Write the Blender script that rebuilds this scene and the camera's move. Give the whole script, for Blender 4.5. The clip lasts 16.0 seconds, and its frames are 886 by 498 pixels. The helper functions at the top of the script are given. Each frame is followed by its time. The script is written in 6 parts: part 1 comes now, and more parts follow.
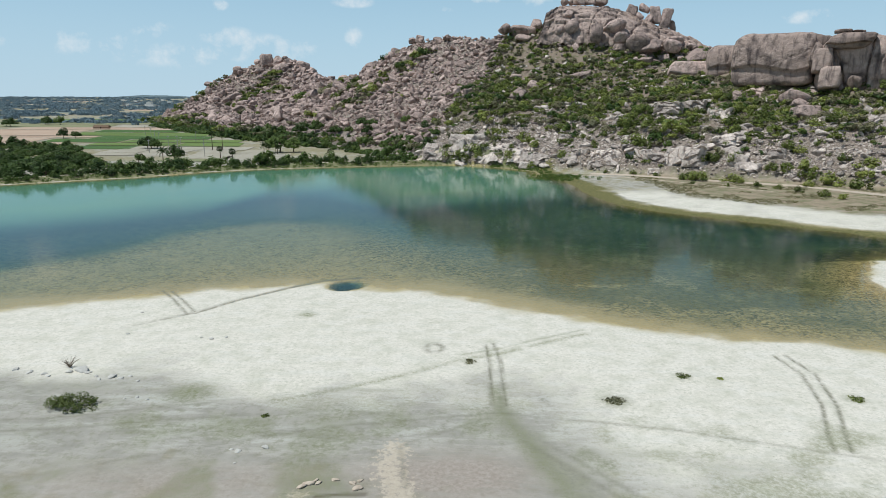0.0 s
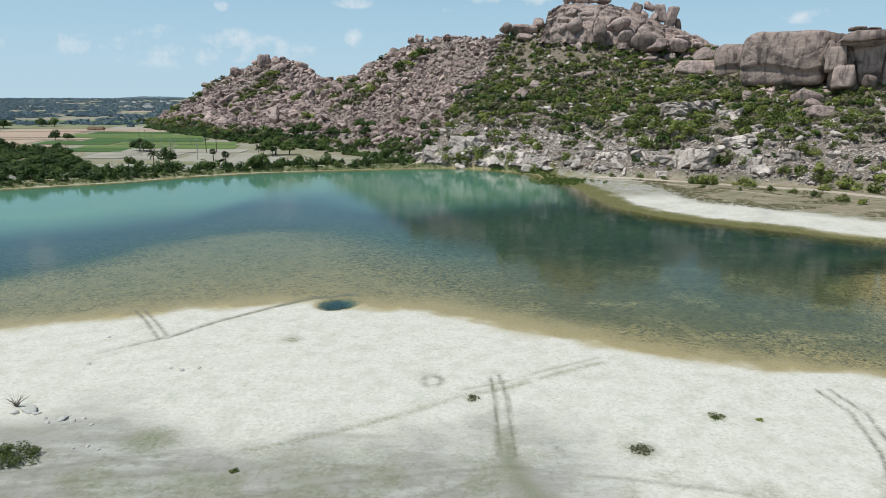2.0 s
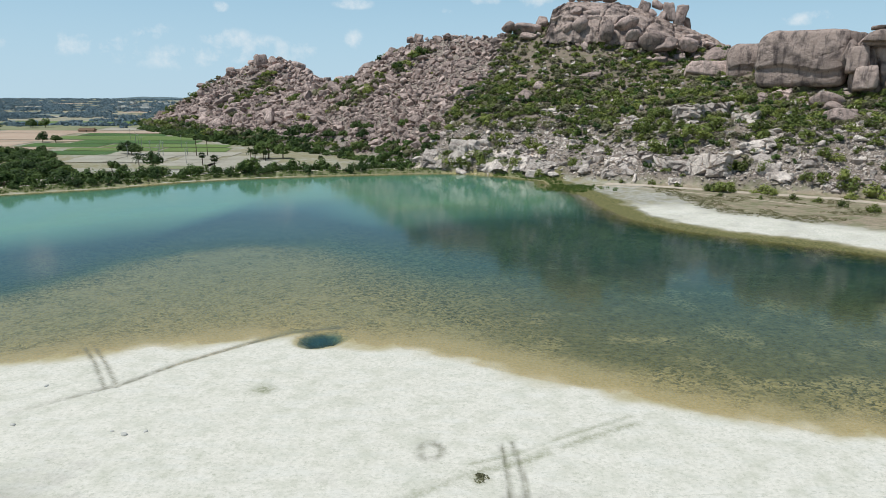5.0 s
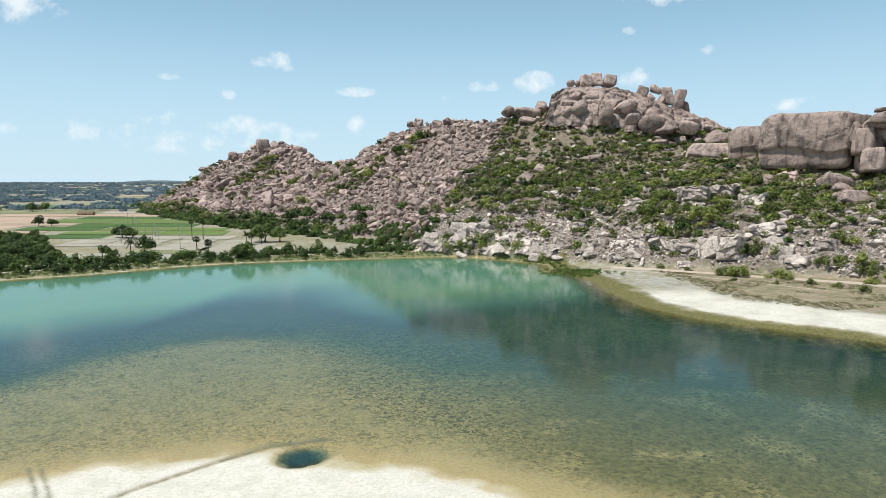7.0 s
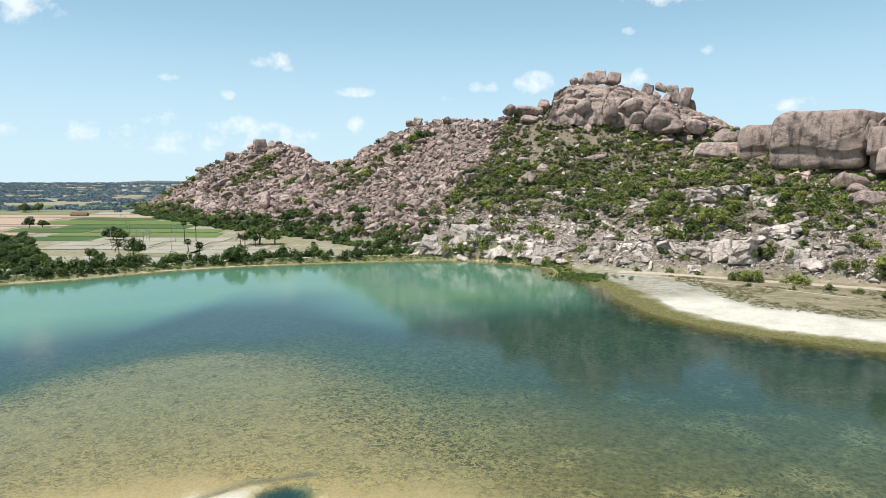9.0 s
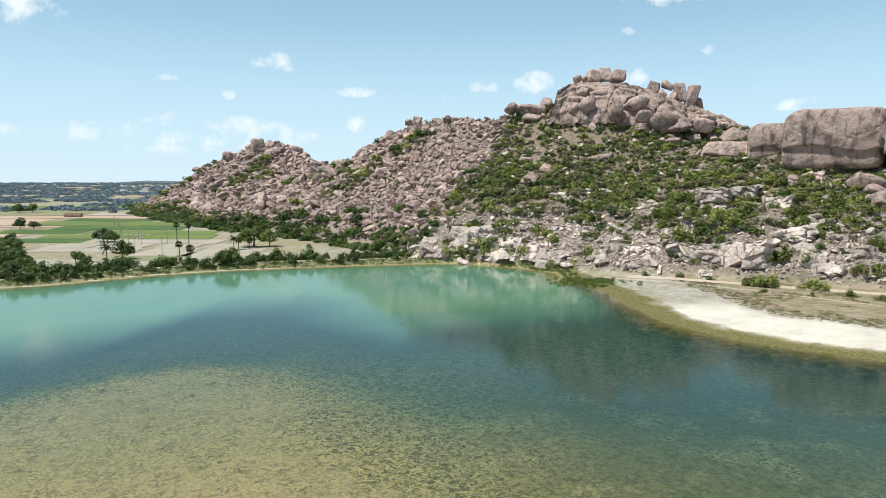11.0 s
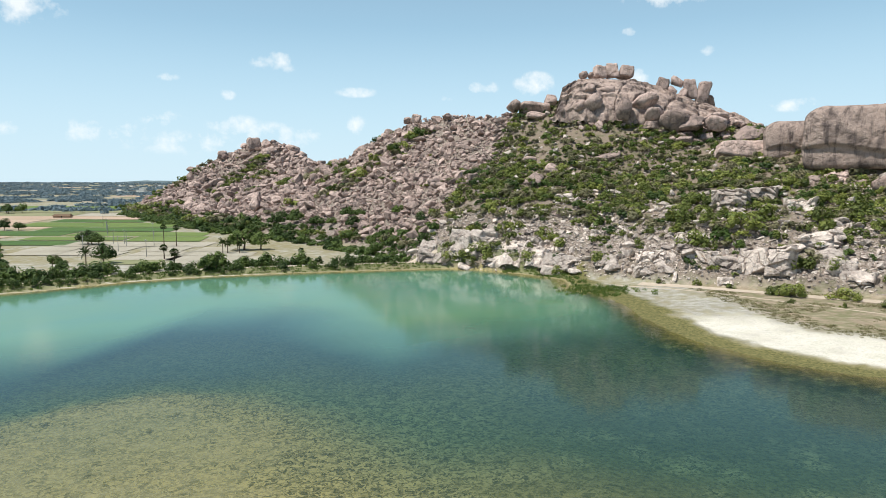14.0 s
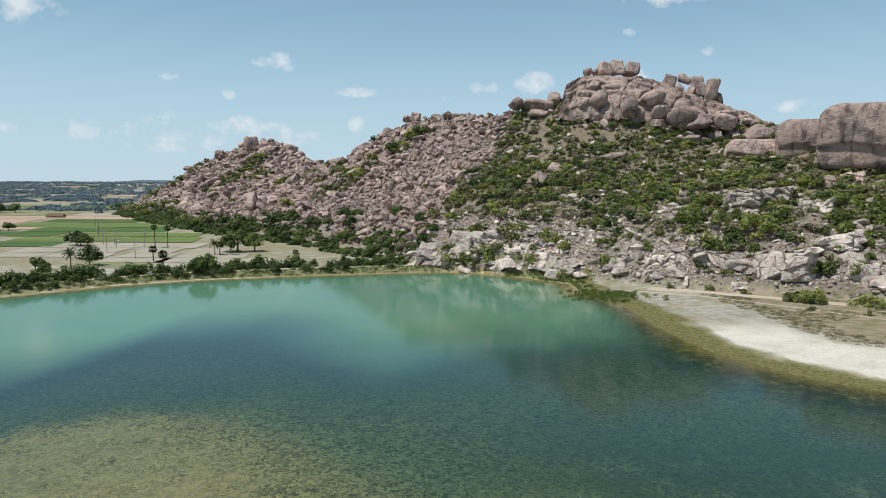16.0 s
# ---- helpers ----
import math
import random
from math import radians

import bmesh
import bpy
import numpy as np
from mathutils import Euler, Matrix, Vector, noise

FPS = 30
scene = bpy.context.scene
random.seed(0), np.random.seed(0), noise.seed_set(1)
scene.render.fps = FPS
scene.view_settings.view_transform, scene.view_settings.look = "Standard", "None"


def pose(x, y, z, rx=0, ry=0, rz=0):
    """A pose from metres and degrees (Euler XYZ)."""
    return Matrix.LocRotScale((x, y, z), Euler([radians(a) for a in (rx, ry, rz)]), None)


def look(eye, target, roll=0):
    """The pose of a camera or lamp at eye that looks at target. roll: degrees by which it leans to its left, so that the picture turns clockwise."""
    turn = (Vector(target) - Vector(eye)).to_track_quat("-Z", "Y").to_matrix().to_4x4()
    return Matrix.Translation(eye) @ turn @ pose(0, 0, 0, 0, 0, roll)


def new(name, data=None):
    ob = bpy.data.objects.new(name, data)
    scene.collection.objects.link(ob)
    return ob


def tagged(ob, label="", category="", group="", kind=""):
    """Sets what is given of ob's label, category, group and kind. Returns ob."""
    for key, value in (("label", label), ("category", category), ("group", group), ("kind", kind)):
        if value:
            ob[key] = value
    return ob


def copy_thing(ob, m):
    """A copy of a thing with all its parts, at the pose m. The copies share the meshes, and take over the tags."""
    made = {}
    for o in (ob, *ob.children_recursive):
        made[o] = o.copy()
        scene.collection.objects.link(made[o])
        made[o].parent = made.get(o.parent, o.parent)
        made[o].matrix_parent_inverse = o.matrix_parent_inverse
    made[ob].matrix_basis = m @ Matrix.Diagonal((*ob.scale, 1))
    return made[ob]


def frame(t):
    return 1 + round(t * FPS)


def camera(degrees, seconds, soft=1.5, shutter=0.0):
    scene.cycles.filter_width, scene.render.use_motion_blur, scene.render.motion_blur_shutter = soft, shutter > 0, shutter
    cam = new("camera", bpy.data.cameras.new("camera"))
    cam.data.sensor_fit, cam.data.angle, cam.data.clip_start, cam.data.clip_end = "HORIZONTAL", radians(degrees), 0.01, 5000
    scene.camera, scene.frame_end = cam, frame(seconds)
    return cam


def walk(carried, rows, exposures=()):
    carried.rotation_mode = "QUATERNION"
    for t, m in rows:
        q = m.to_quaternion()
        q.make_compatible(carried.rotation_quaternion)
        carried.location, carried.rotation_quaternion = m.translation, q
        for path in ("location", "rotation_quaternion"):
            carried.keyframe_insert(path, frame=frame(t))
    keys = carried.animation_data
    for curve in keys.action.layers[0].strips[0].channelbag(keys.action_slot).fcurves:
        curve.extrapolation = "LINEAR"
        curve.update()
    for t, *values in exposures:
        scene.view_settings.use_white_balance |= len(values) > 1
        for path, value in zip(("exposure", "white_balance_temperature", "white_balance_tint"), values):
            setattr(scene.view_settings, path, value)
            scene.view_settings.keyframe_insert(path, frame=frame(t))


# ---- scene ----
cam = camera(67.1, 16.0, 0.7)

PATH = [
    (0, (1.965, 3.689, 33.509), (1.934, 5.637, 33.056), 0.2),
    (0.5, (1.943, 6.312, 33.509), (1.912, 8.26, 33.056), 0.2),
    (1, (1.953, 8.929, 33.509), (1.922, 10.877, 33.057), 0.2),
    (1.5, (1.963, 11.515, 33.498), (1.931, 13.463, 33.047), 0.1),
    (2, (1.954, 14.093, 33.486), (1.922, 16.041, 33.035), 0.1),
    (2.5, (1.891, 16.662, 33.49), (1.86, 18.61, 33.04), 0.2),
    (3, (1.837, 19.275, 33.53), (1.806, 21.223, 33.079), 0.1),
    (3.2, (1.818, 20.309, 33.538), (1.787, 22.257, 33.088), 0.2),
    (5.5, (1.512, 32.108, 33.842), (1.481, 34.057, 33.394), 0.2),
    (6, (1.434, 34.804, 33.871), (1.403, 36.769, 33.499), 0.1),
    (6.5, (1.389, 37.509, 33.879), (1.356, 39.492, 33.621), 0.0),
    (7, (1.352, 40.102, 33.878), (1.319, 42.091, 33.666), 0.0),
    (7.5, (1.311, 42.641, 33.881), (1.278, 44.629, 33.67), 0.0),
    (8, (1.271, 45.17, 33.887), (1.238, 47.158, 33.676), 0.0),
    (8.5, (1.203, 47.707, 33.896), (1.171, 49.696, 33.685), -0.0),
    (9, (1.109, 50.255, 33.912), (1.077, 52.243, 33.701), -0.0),
    (11.5, (1.066, 62.867, 34.041), (1.033, 64.856, 33.83), 0.0),
    (12, (1.038, 65.428, 34.038), (1.005, 67.417, 33.827), -0.0),
    (12.5, (0.995, 68.041, 34.021), (0.962, 70.029, 33.81), 0.0),
    (13, (0.941, 70.641, 34.005), (0.908, 72.629, 33.794), 0.1),
    (13.5, (0.873, 73.182, 33.983), (0.84, 75.17, 33.772), 0.1),
    (14, (0.811, 75.709, 33.963), (0.779, 77.698, 33.753), 0.1),
    (14.5, (0.781, 78.209, 33.93), (0.749, 80.198, 33.72), 0.0),
    (15, (0.758, 80.732, 33.88), (0.726, 82.721, 33.67), 0.1),
    (15.5, (0.735, 83.278, 33.821), (0.703, 85.267, 33.611), 0.1),
    (16, (0.706, 85.807, 33.775), (0.674, 87.796, 33.565), 0.2),
]
walk(cam, [(t, look(eye, aim, roll)) for t, eye, aim, roll in PATH],
     [(0, -0.2, 6060, 5), (5.5, -0.15, 6080, 5), (7.0, 0.14, 6340, 6), (9.0, 0.25, 6430, 6), (13.0, 0.28, 6530, 8), (14.5, 0.17, 6480, 7), (16, -0.12, 6380, 7)])

# ---- sky, sun, exposure ----
SUN_EL, SUN_AZ = radians(64), radians(247)          # high sun, behind the camera and to its left
world = bpy.data.worlds.new("sky")
scene.world = world
world.use_nodes = True
wt = world.node_tree
wt.nodes.clear()


def wnode(kind, **kw):
    n = wt.nodes.new(kind)
    for k, v in kw.items():
        n.inputs[int(k[1:])].default_value = v
    return n


def wmath(op, a, b=None, c=None):
    n = wt.nodes.new("ShaderNodeMath")
    n.operation = op
    for i, v in enumerate((a, b, c)):
        if v is None:
            continue
        if isinstance(v, (int, float)):
            n.inputs[i].default_value = v
        else:
            wt.links.new(v, n.inputs[i])
    return n.outputs[0]


sky = wt.nodes.new("ShaderNodeTexSky")
sky.sky_type, sky.sun_disc = "NISHITA", False
sky.sun_elevation, sky.sun_rotation = SUN_EL, SUN_AZ
sky.altitude, sky.air_density, sky.dust_density, sky.ozone_density = 300, 0.9, 0.2, 1.3
coord = wt.nodes.new("ShaderNodeTexCoord")
sep = wt.nodes.new("ShaderNodeSeparateXYZ")
wt.links.new(coord.outputs["Generated"], sep.inputs[0])
azim = wmath("ARCTAN2", sep.outputs[0], sep.outputs[1])
elev = wmath("ARCSINE", sep.outputs[2])
puff = wt.nodes.new("ShaderNodeTexNoise")
puff.inputs["Scale"].default_value, puff.inputs["Detail"].default_value, puff.inputs["Roughness"].default_value = 30, 8, 0.6
wt.links.new(coord.outputs["Generated"], puff.inputs["Vector"])
# small fair-weather clouds: azimuth, elevation, half width, half height in degrees, density
CLOUDS = ((-31.3, 12.3, 2.6, 1.1, 1.0), (-13.7, 9.6, 1.9, 0.85, 1.0), (3.2, 7.9, 1.3, 0.6, 0.9), (7.6, 8.2, 1.6, 0.9, 1.0),
          (18.5, 14.6, 4.2, 0.9, 0.9), (-17.8, 7.0, 0.8, 0.4, 0.7), (-7.3, 7.5, 1.6, 0.4, 0.6), (15.2, 12.0, 0.9, 0.3, 0.6), (21, 10.2, 0.6, 0.4, 0.6),
          (-22.6, 5.0, 1.6, 0.6, 0.55), (-17.2, 4.6, 2.2, 0.8, 0.6), (-13.5, 3.9, 3.5, 1.0, 0.55), (-7.5, 4.8, 1.0, 0.8, 0.55), (15.6, 8.3, 1.2, 0.8, 0.9),
          (27.5, 5.9, 1.8, 0.5, 0.7), (-27, 4.0, 3.6, 0.9, 0.5), (-34, 4.2, 2.6, 0.7, 0.45), (-20, 3.2, 6.0, 0.9, 0.42), (-22, 8.2, 0.8, 0.3, 0.5), (0, 7.0, 0.8, 0.3, 0.5),
          (-28, 26, 9, 2.4, 0.6), (14, 30, 10, 2.6, 0.7), (38, 24, 8, 2.0, 0.6), (-60, 20, 9, 2.2, 0.7), (60, 18, 8, 2.2, 0.7), (0, 46, 12, 4.0, 0.6))
cover = None
for a, e, w, h, d in CLOUDS:
    dx = wmath("DIVIDE", wmath("SUBTRACT", azim, radians(a - 0.9)), radians(w * 1.2))
    dy = wmath("DIVIDE", wmath("SUBTRACT", elev, radians(e - 0.4)), radians(h * 1.25))
    r2 = wmath("ADD", wmath("MULTIPLY", dx, dx), wmath("MULTIPLY", dy, dy))
    v = wmath("MULTIPLY", wmath("MAXIMUM", wmath("SUBTRACT", 1.0, r2), 0.0), d)
    cover = v if cover is None else wmath("MAXIMUM", cover, v)
dens = wmath("MULTIPLY", wmath("ADD", wmath("MULTIPLY", cover, 0.75), wmath("MULTIPLY", wmath("SUBTRACT", puff.outputs["Fac"], 0.55), 3.4)), 0.95)
dens = wmath("MULTIPLY", dens, wmath("MINIMUM", wmath("MULTIPLY", cover, 3.0), 1.0))
dens = wmath("MINIMUM", wmath("MAXIMUM", dens, 0.0), 0.82)
haze = wmath("MULTIPLY", wmath("POWER", wmath("MAXIMUM", wmath("SUBTRACT", 1.0, wmath("MULTIPLY", wmath("ABSOLUTE", elev), 1.6)), 0.0), 1.1), 0.95)
mixh = wt.nodes.new("ShaderNodeMixRGB")
wt.links.new(haze, mixh.inputs[0])
deep = wt.nodes.new("ShaderNodeMixRGB")
deep.blend_type, deep.inputs[0].default_value, deep.inputs[2].default_value = "MULTIPLY", 1.0, (0.52, 0.63, 0.74, 1)
wt.links.new(sky.outputs[0], deep.inputs[1])
wt.links.new(deep.outputs[0], mixh.inputs[1])
mixh.inputs[2].default_value = (5.5, 8.5, 10.6, 1)
# a paler veil low over the plain
veil = wmath("MULTIPLY", wmath("POWER", wmath("MAXIMUM", wmath("SUBTRACT", 1.0, wmath("MULTIPLY", wmath("ABSOLUTE", elev), 4.6)), 0.0), 1.2), 0.85)
mixv = wt.nodes.new("ShaderNodeMixRGB")
wt.links.new(veil, mixv.inputs[0])
wt.links.new(mixh.outputs[0], mixv.inputs[1])
mixv.inputs[2].default_value = (7.2, 8.7, 9.6, 1)
mixc = wt.nodes.new("ShaderNodeMixRGB")
wt.links.new(dens, mixc.inputs[0])
wt.links.new(mixv.outputs[0], mixc.inputs[1])
mixc.inputs[2].default_value = (10.4, 10.6, 10.8, 1)
bg = wt.nodes.new("ShaderNodeBackground")
bg.inputs[1].default_value = 0.085
wt.links.new(mixc.outputs[0], bg.inputs[0])
wo = wt.nodes.new("ShaderNodeOutputWorld")
wt.links.new(bg.outputs[0], wo.inputs[0])

sun_data = bpy.data.lights.new("sun", "SUN")
sun_data.energy, sun_data.angle, sun_data.color = 4.9, radians(0.53), (1.0, 0.97, 0.92)
sun = new("sun", sun_data)
sun.matrix_world = look((-200, -180, 500), (-200 - math.sin(SUN_AZ) * math.cos(SUN_EL), -180 - math.cos(SUN_AZ) * math.cos(SUN_EL), 500 - math.sin(SUN_EL)))
scene.view_settings.exposure = 0.0


# ---- materials ----
class Mat:
    """A node material in the making."""

    def __init__(self, name, rough=0.9):
        self.m = bpy.data.materials.new(name)
        self.m.use_nodes = True
        self.t = self.m.node_tree
        self.b = self.t.nodes["Principled BSDF"]
        self.out = self.t.nodes["Material Output"]
        self.b.inputs["Roughness"].default_value = rough
        self.b.inputs["Specular IOR Level"].default_value = 0.25
        self.geo = self.t.nodes.new("ShaderNodeNewGeometry")
        self.info = self.t.nodes.new("ShaderNodeObjectInfo")
        self.tc = self.t.nodes.new("ShaderNodeTexCoord")

    def link(self, a, b):
        self.t.links.new(a, b)

    def noise(self, scale, detail=5, vec=None, rough=0.55, stretch=None):
        n = self.t.nodes.new("ShaderNodeTexNoise")
        n.inputs["Scale"].default_value, n.inputs["Detail"].default_value, n.inputs["Roughness"].default_value = scale, detail, rough
        v = vec or self.geo.outputs["Position"]
        if stretch:
            k = self.t.nodes.new("ShaderNodeMapping")
            k.inputs["Scale"].default_value = stretch
            self.link(v, k.inputs["Vector"])
            v = k.outputs[0]
        self.link(v, n.inputs["Vector"])
        return n.outputs["Fac"]

    def voronoi(self, scale, feature="DISTANCE_TO_EDGE", vec=None):
        n = self.t.nodes.new("ShaderNodeTexVoronoi")
        n.feature = feature
        n.inputs["Scale"].default_value = scale
        self.link(vec or self.geo.outputs["Position"], n.inputs["Vector"])
        return n.outputs["Distance"]

    def math(self, op, a, b=None):
        n = self.t.nodes.new("ShaderNodeMath")
        n.operation = op
        for i, v in enumerate((a, b)):
            if v is None:
                continue
            if isinstance(v, (int, float)):
                n.inputs[i].default_value = v
            else:
                self.link(v, n.inputs[i])
        return n.outputs[0]

    def span(self, v, lo, hi, to=1.0):
        """v from lo to hi becomes 0 to `to`, held at both ends."""
        n = self.t.nodes.new("ShaderNodeMapRange")
        self.link(v, n.inputs[0])
        for i, x in ((1, lo), (2, hi), (3, 0.0), (4, to)):
            n.inputs[i].default_value = x
        return n.outputs[0]

    def mix(self, fac, a, b, mode="MIX"):
        n = self.t.nodes.new("ShaderNodeMixRGB")
        n.blend_type = mode
        for i, v in enumerate((fac, a, b)):
            if isinstance(v, (int, float)):
                n.inputs[i].default_value = v
            elif isinstance(v, tuple):
                n.inputs[i].default_value = (*v, 1)
            else:
                self.link(v, n.inputs[i])
        return n.outputs[0]

    def attr(self, name, channel=None):
        n = self.t.nodes.new("ShaderNodeAttribute")
        n.attribute_name = name
        if channel is None:
            return n.outputs["Fac"]
        if channel == 3:
            return n.outputs["Alpha"]
        s = self.t.nodes.new("ShaderNodeSeparateColor")
        self.link(n.outputs["Color"], s.inputs[0])
        return s.outputs[channel]

    def bump(self, height, strength, distance):
        n = self.t.nodes.new("ShaderNodeBump")
        n.inputs["Strength"].default_value, n.inputs["Distance"].default_value = strength, distance
        self.link(height, n.inputs["Height"])
        return n.outputs[0]

    def done(self, color, normal=None):
        if isinstance(color, tuple):
            self.b.inputs["Base Color"].default_value = (*color, 1)
        else:
            self.link(color, self.b.inputs["Base Color"])
        if normal is not None:
            self.link(normal, self.b.inputs["Normal"])
        return self.m


def ground_material():
    k = Mat("ground_soil", 0.95)
    salt, grass, rut, wet = (k.attr("soil", i) for i in range(4))
    weed, hill = k.attr("under", 0), k.attr("under", 1)
    algae = k.attr("under", 2)
    big, mid, fine = k.noise(0.045, 5), k.noise(0.35, 6), k.noise(2.2, 6, rough=0.65)
    dirt = k.mix(k.span(mid, 0.35, 0.7), (0.35, 0.328, 0.285), (0.25, 0.236, 0.20))
    streaky = k.noise(0.5, 7, rough=0.68, stretch=(0.35, 1.3, 1.0))
    dirt = k.mix(k.span(streaky, 0.46, 0.64), dirt, (0.43, 0.415, 0.365))
    dirt = k.mix(k.math("MULTIPLY", k.span(k.noise(1.1, 6, rough=0.7), 0.5, 0.64), 0.6), dirt, (0.205, 0.20, 0.14))
    turf = k.mix(k.span(fine, 0.3, 0.7), (0.19, 0.175, 0.085), (0.29, 0.245, 0.145))
    white = k.mix(k.span(fine, 0.4, 0.75), (0.655, 0.61, 0.53), (0.53, 0.495, 0.415))
    white = k.mix(k.math("MULTIPLY", k.span(k.noise(1.6, 8, rough=0.75), 0.52, 0.64), 0.6), white, (0.40, 0.39, 0.30))
    white = k.mix(k.math("MULTIPLY", k.span(streaky, 0.5, 0.62), 0.3), white, (0.62, 0.60, 0.55))
    white = k.mix(k.math("MULTIPLY", k.span(mid, 0.45, 0.7), 0.45), white, (0.40, 0.395, 0.30))
    col = k.mix(k.span(k.math("ADD", grass, k.math("MULTIPLY", k.math("SUBTRACT", mid, 0.5), 1.2)), 0.3, 0.7), dirt, turf)
    col = k.mix(k.span(k.math("ADD", salt, k.math("MULTIPLY", k.math("SUBTRACT", mid, 0.5), 0.9)), 0.22, 0.78), col, white)
    slope_soil = k.mix(k.span(fine, 0.35, 0.7), (0.165, 0.125, 0.09), (0.245, 0.20, 0.158))
    slope_soil = k.mix(k.span(mid, 0.5, 0.68), slope_soil, (0.11, 0.108, 0.055))
    speck = k.noise(3.4, 5, rough=0.8, stretch=(0.55, 1.0, 1.0))
    col = k.mix(k.math("MULTIPLY", k.span(speck, 0.555, 0.64), 0.5), col, (0.30, 0.30, 0.225))
    sand, mud, trod, gully = (k.attr("mark", i) for i in range(4))
    col = k.mix(k.math("MULTIPLY", mud, k.span(k.math("ADD", streaky, k.math("MULTIPLY", mud, 0.25)), 0.45, 0.7)), col, k.mix(k.span(fine, 0.35, 0.65), (0.27, 0.225, 0.185), (0.36, 0.315, 0.27)))
    col = k.mix(k.math("MULTIPLY", trod, k.span(k.math("ADD", streaky, k.math("MULTIPLY", trod, 0.35)), 0.5, 0.85)), col, k.mix(k.span(fine, 0.35, 0.65), (0.205, 0.20, 0.15), (0.29, 0.28, 0.215)))
    col = k.mix(k.span(k.math("ADD", sand, k.math("MULTIPLY", k.math("SUBTRACT", k.noise(1.7, 6, rough=0.7), 0.5), 3.0)), 0.55, 0.85, 0.75), col, k.mix(k.span(fine, 0.3, 0.7), (0.56, 0.485, 0.38), (0.43, 0.36, 0.275)))
    col = k.mix(gully, col, (0.10, 0.08, 0.055))
    col = k.mix(hill, col, slope_soil)
    cell = k.t.nodes.new("ShaderNodeTexVoronoi")
    cell.inputs["Scale"].default_value = 0.95
    k.link(k.geo.outputs["Position"], cell.inputs["Vector"])
    gap_edge = k.voronoi(0.95)
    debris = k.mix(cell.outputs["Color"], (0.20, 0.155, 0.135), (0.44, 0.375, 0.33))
    # shade in the gaps between stones, painted as near-black cell edges
    debris = k.mix(k.span(gap_edge, 0.0, 0.16), (0.05, 0.04, 0.035), debris)
    debris = k.mix(k.span(fine, 0.4, 0.7), debris, slope_soil)
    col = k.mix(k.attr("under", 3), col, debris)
    earth, mat_weed, dark_weed = (k.attr("bank", i) for i in range(3))
    brown = k.mix(k.span(fine, 0.3, 0.7), (0.31, 0.245, 0.17), (0.23, 0.185, 0.13))
    brown = k.mix(k.math("MULTIPLY", k.span(mid, 0.42, 0.62), 0.85), brown, (0.15, 0.155, 0.075))
    brown = k.mix(k.math("MULTIPLY", k.span(streaky, 0.52, 0.66), 0.6), brown, (0.43, 0.36, 0.265))
    col = k.mix(earth, col, brown)
    tan = k.mix(k.span(fine, 0.35, 0.7), (0.33, 0.275, 0.135), (0.43, 0.37, 0.225))
    col = k.mix(wet, col, tan)
    fleck = k.noise(1.5, 8, rough=0.75)
    warp = k.t.nodes.new("ShaderNodeVectorMath")
    warp.operation = "MULTIPLY_ADD"
    bend = k.t.nodes.new("ShaderNodeTexNoise")
    bend.inputs["Scale"].default_value = 0.8
    k.link(k.geo.outputs["Position"], bend.inputs["Vector"])
    k.link(bend.outputs["Color"], warp.inputs[0])
    warp.inputs[1].default_value = (2.6, 2.6, 0)
    k.link(k.geo.outputs["Position"], warp.inputs[2])
    mat_cell = k.t.nodes.new("ShaderNodeTexVoronoi")
    mat_cell.inputs["Scale"].default_value = 3.2
    k.link(warp.outputs[0], mat_cell.inputs["Vector"])
    one = k.t.nodes.new("ShaderNodeSeparateColor")
    k.link(mat_cell.outputs["Color"], one.inputs[0])
    tuft = k.math("ADD", k.math("MULTIPLY", one.outputs[0], 0.35), k.math("MULTIPLY", fleck, 0.75))
    plants = k.mix(k.span(tuft, 0.40, 0.68), (0.075, 0.075, 0.03), (0.40, 0.33, 0.15))
    col = k.mix(k.span(k.math("ADD", weed, k.math("MULTIPLY", k.math("SUBTRACT", k.noise(0.3, 7, rough=0.7), 0.5), 1.0)), 0.25, 0.75), col, plants)
    col = k.mix(k.math("MULTIPLY", rut, k.span(k.noise(0.9, 5, rough=0.7), 0.25, 0.55, 0.95)), col, (0.17, 0.16, 0.115))
    col = k.mix(k.math("MULTIPLY", algae, k.span(fine, 0.2, 0.6)), col, (0.17, 0.18, 0.09))
    olive = k.mix(k.span(k.noise(1.3, 8, rough=0.75), 0.36, 0.64), (0.05, 0.056, 0.018), (0.225, 0.20, 0.078))
    col = k.mix(mat_weed, col, olive)
    col = k.mix(k.math("MULTIPLY", dark_weed, k.span(k.noise(0.5, 7, rough=0.7), 0.3, 0.55)), col, (0.032, 0.042, 0.016))
    relief = k.math("ADD", k.math("MULTIPLY", mid, 0.6), k.math("MULTIPLY", fine, 0.4))
    return k.done(col, k.bump(relief, 0.35, 0.25))


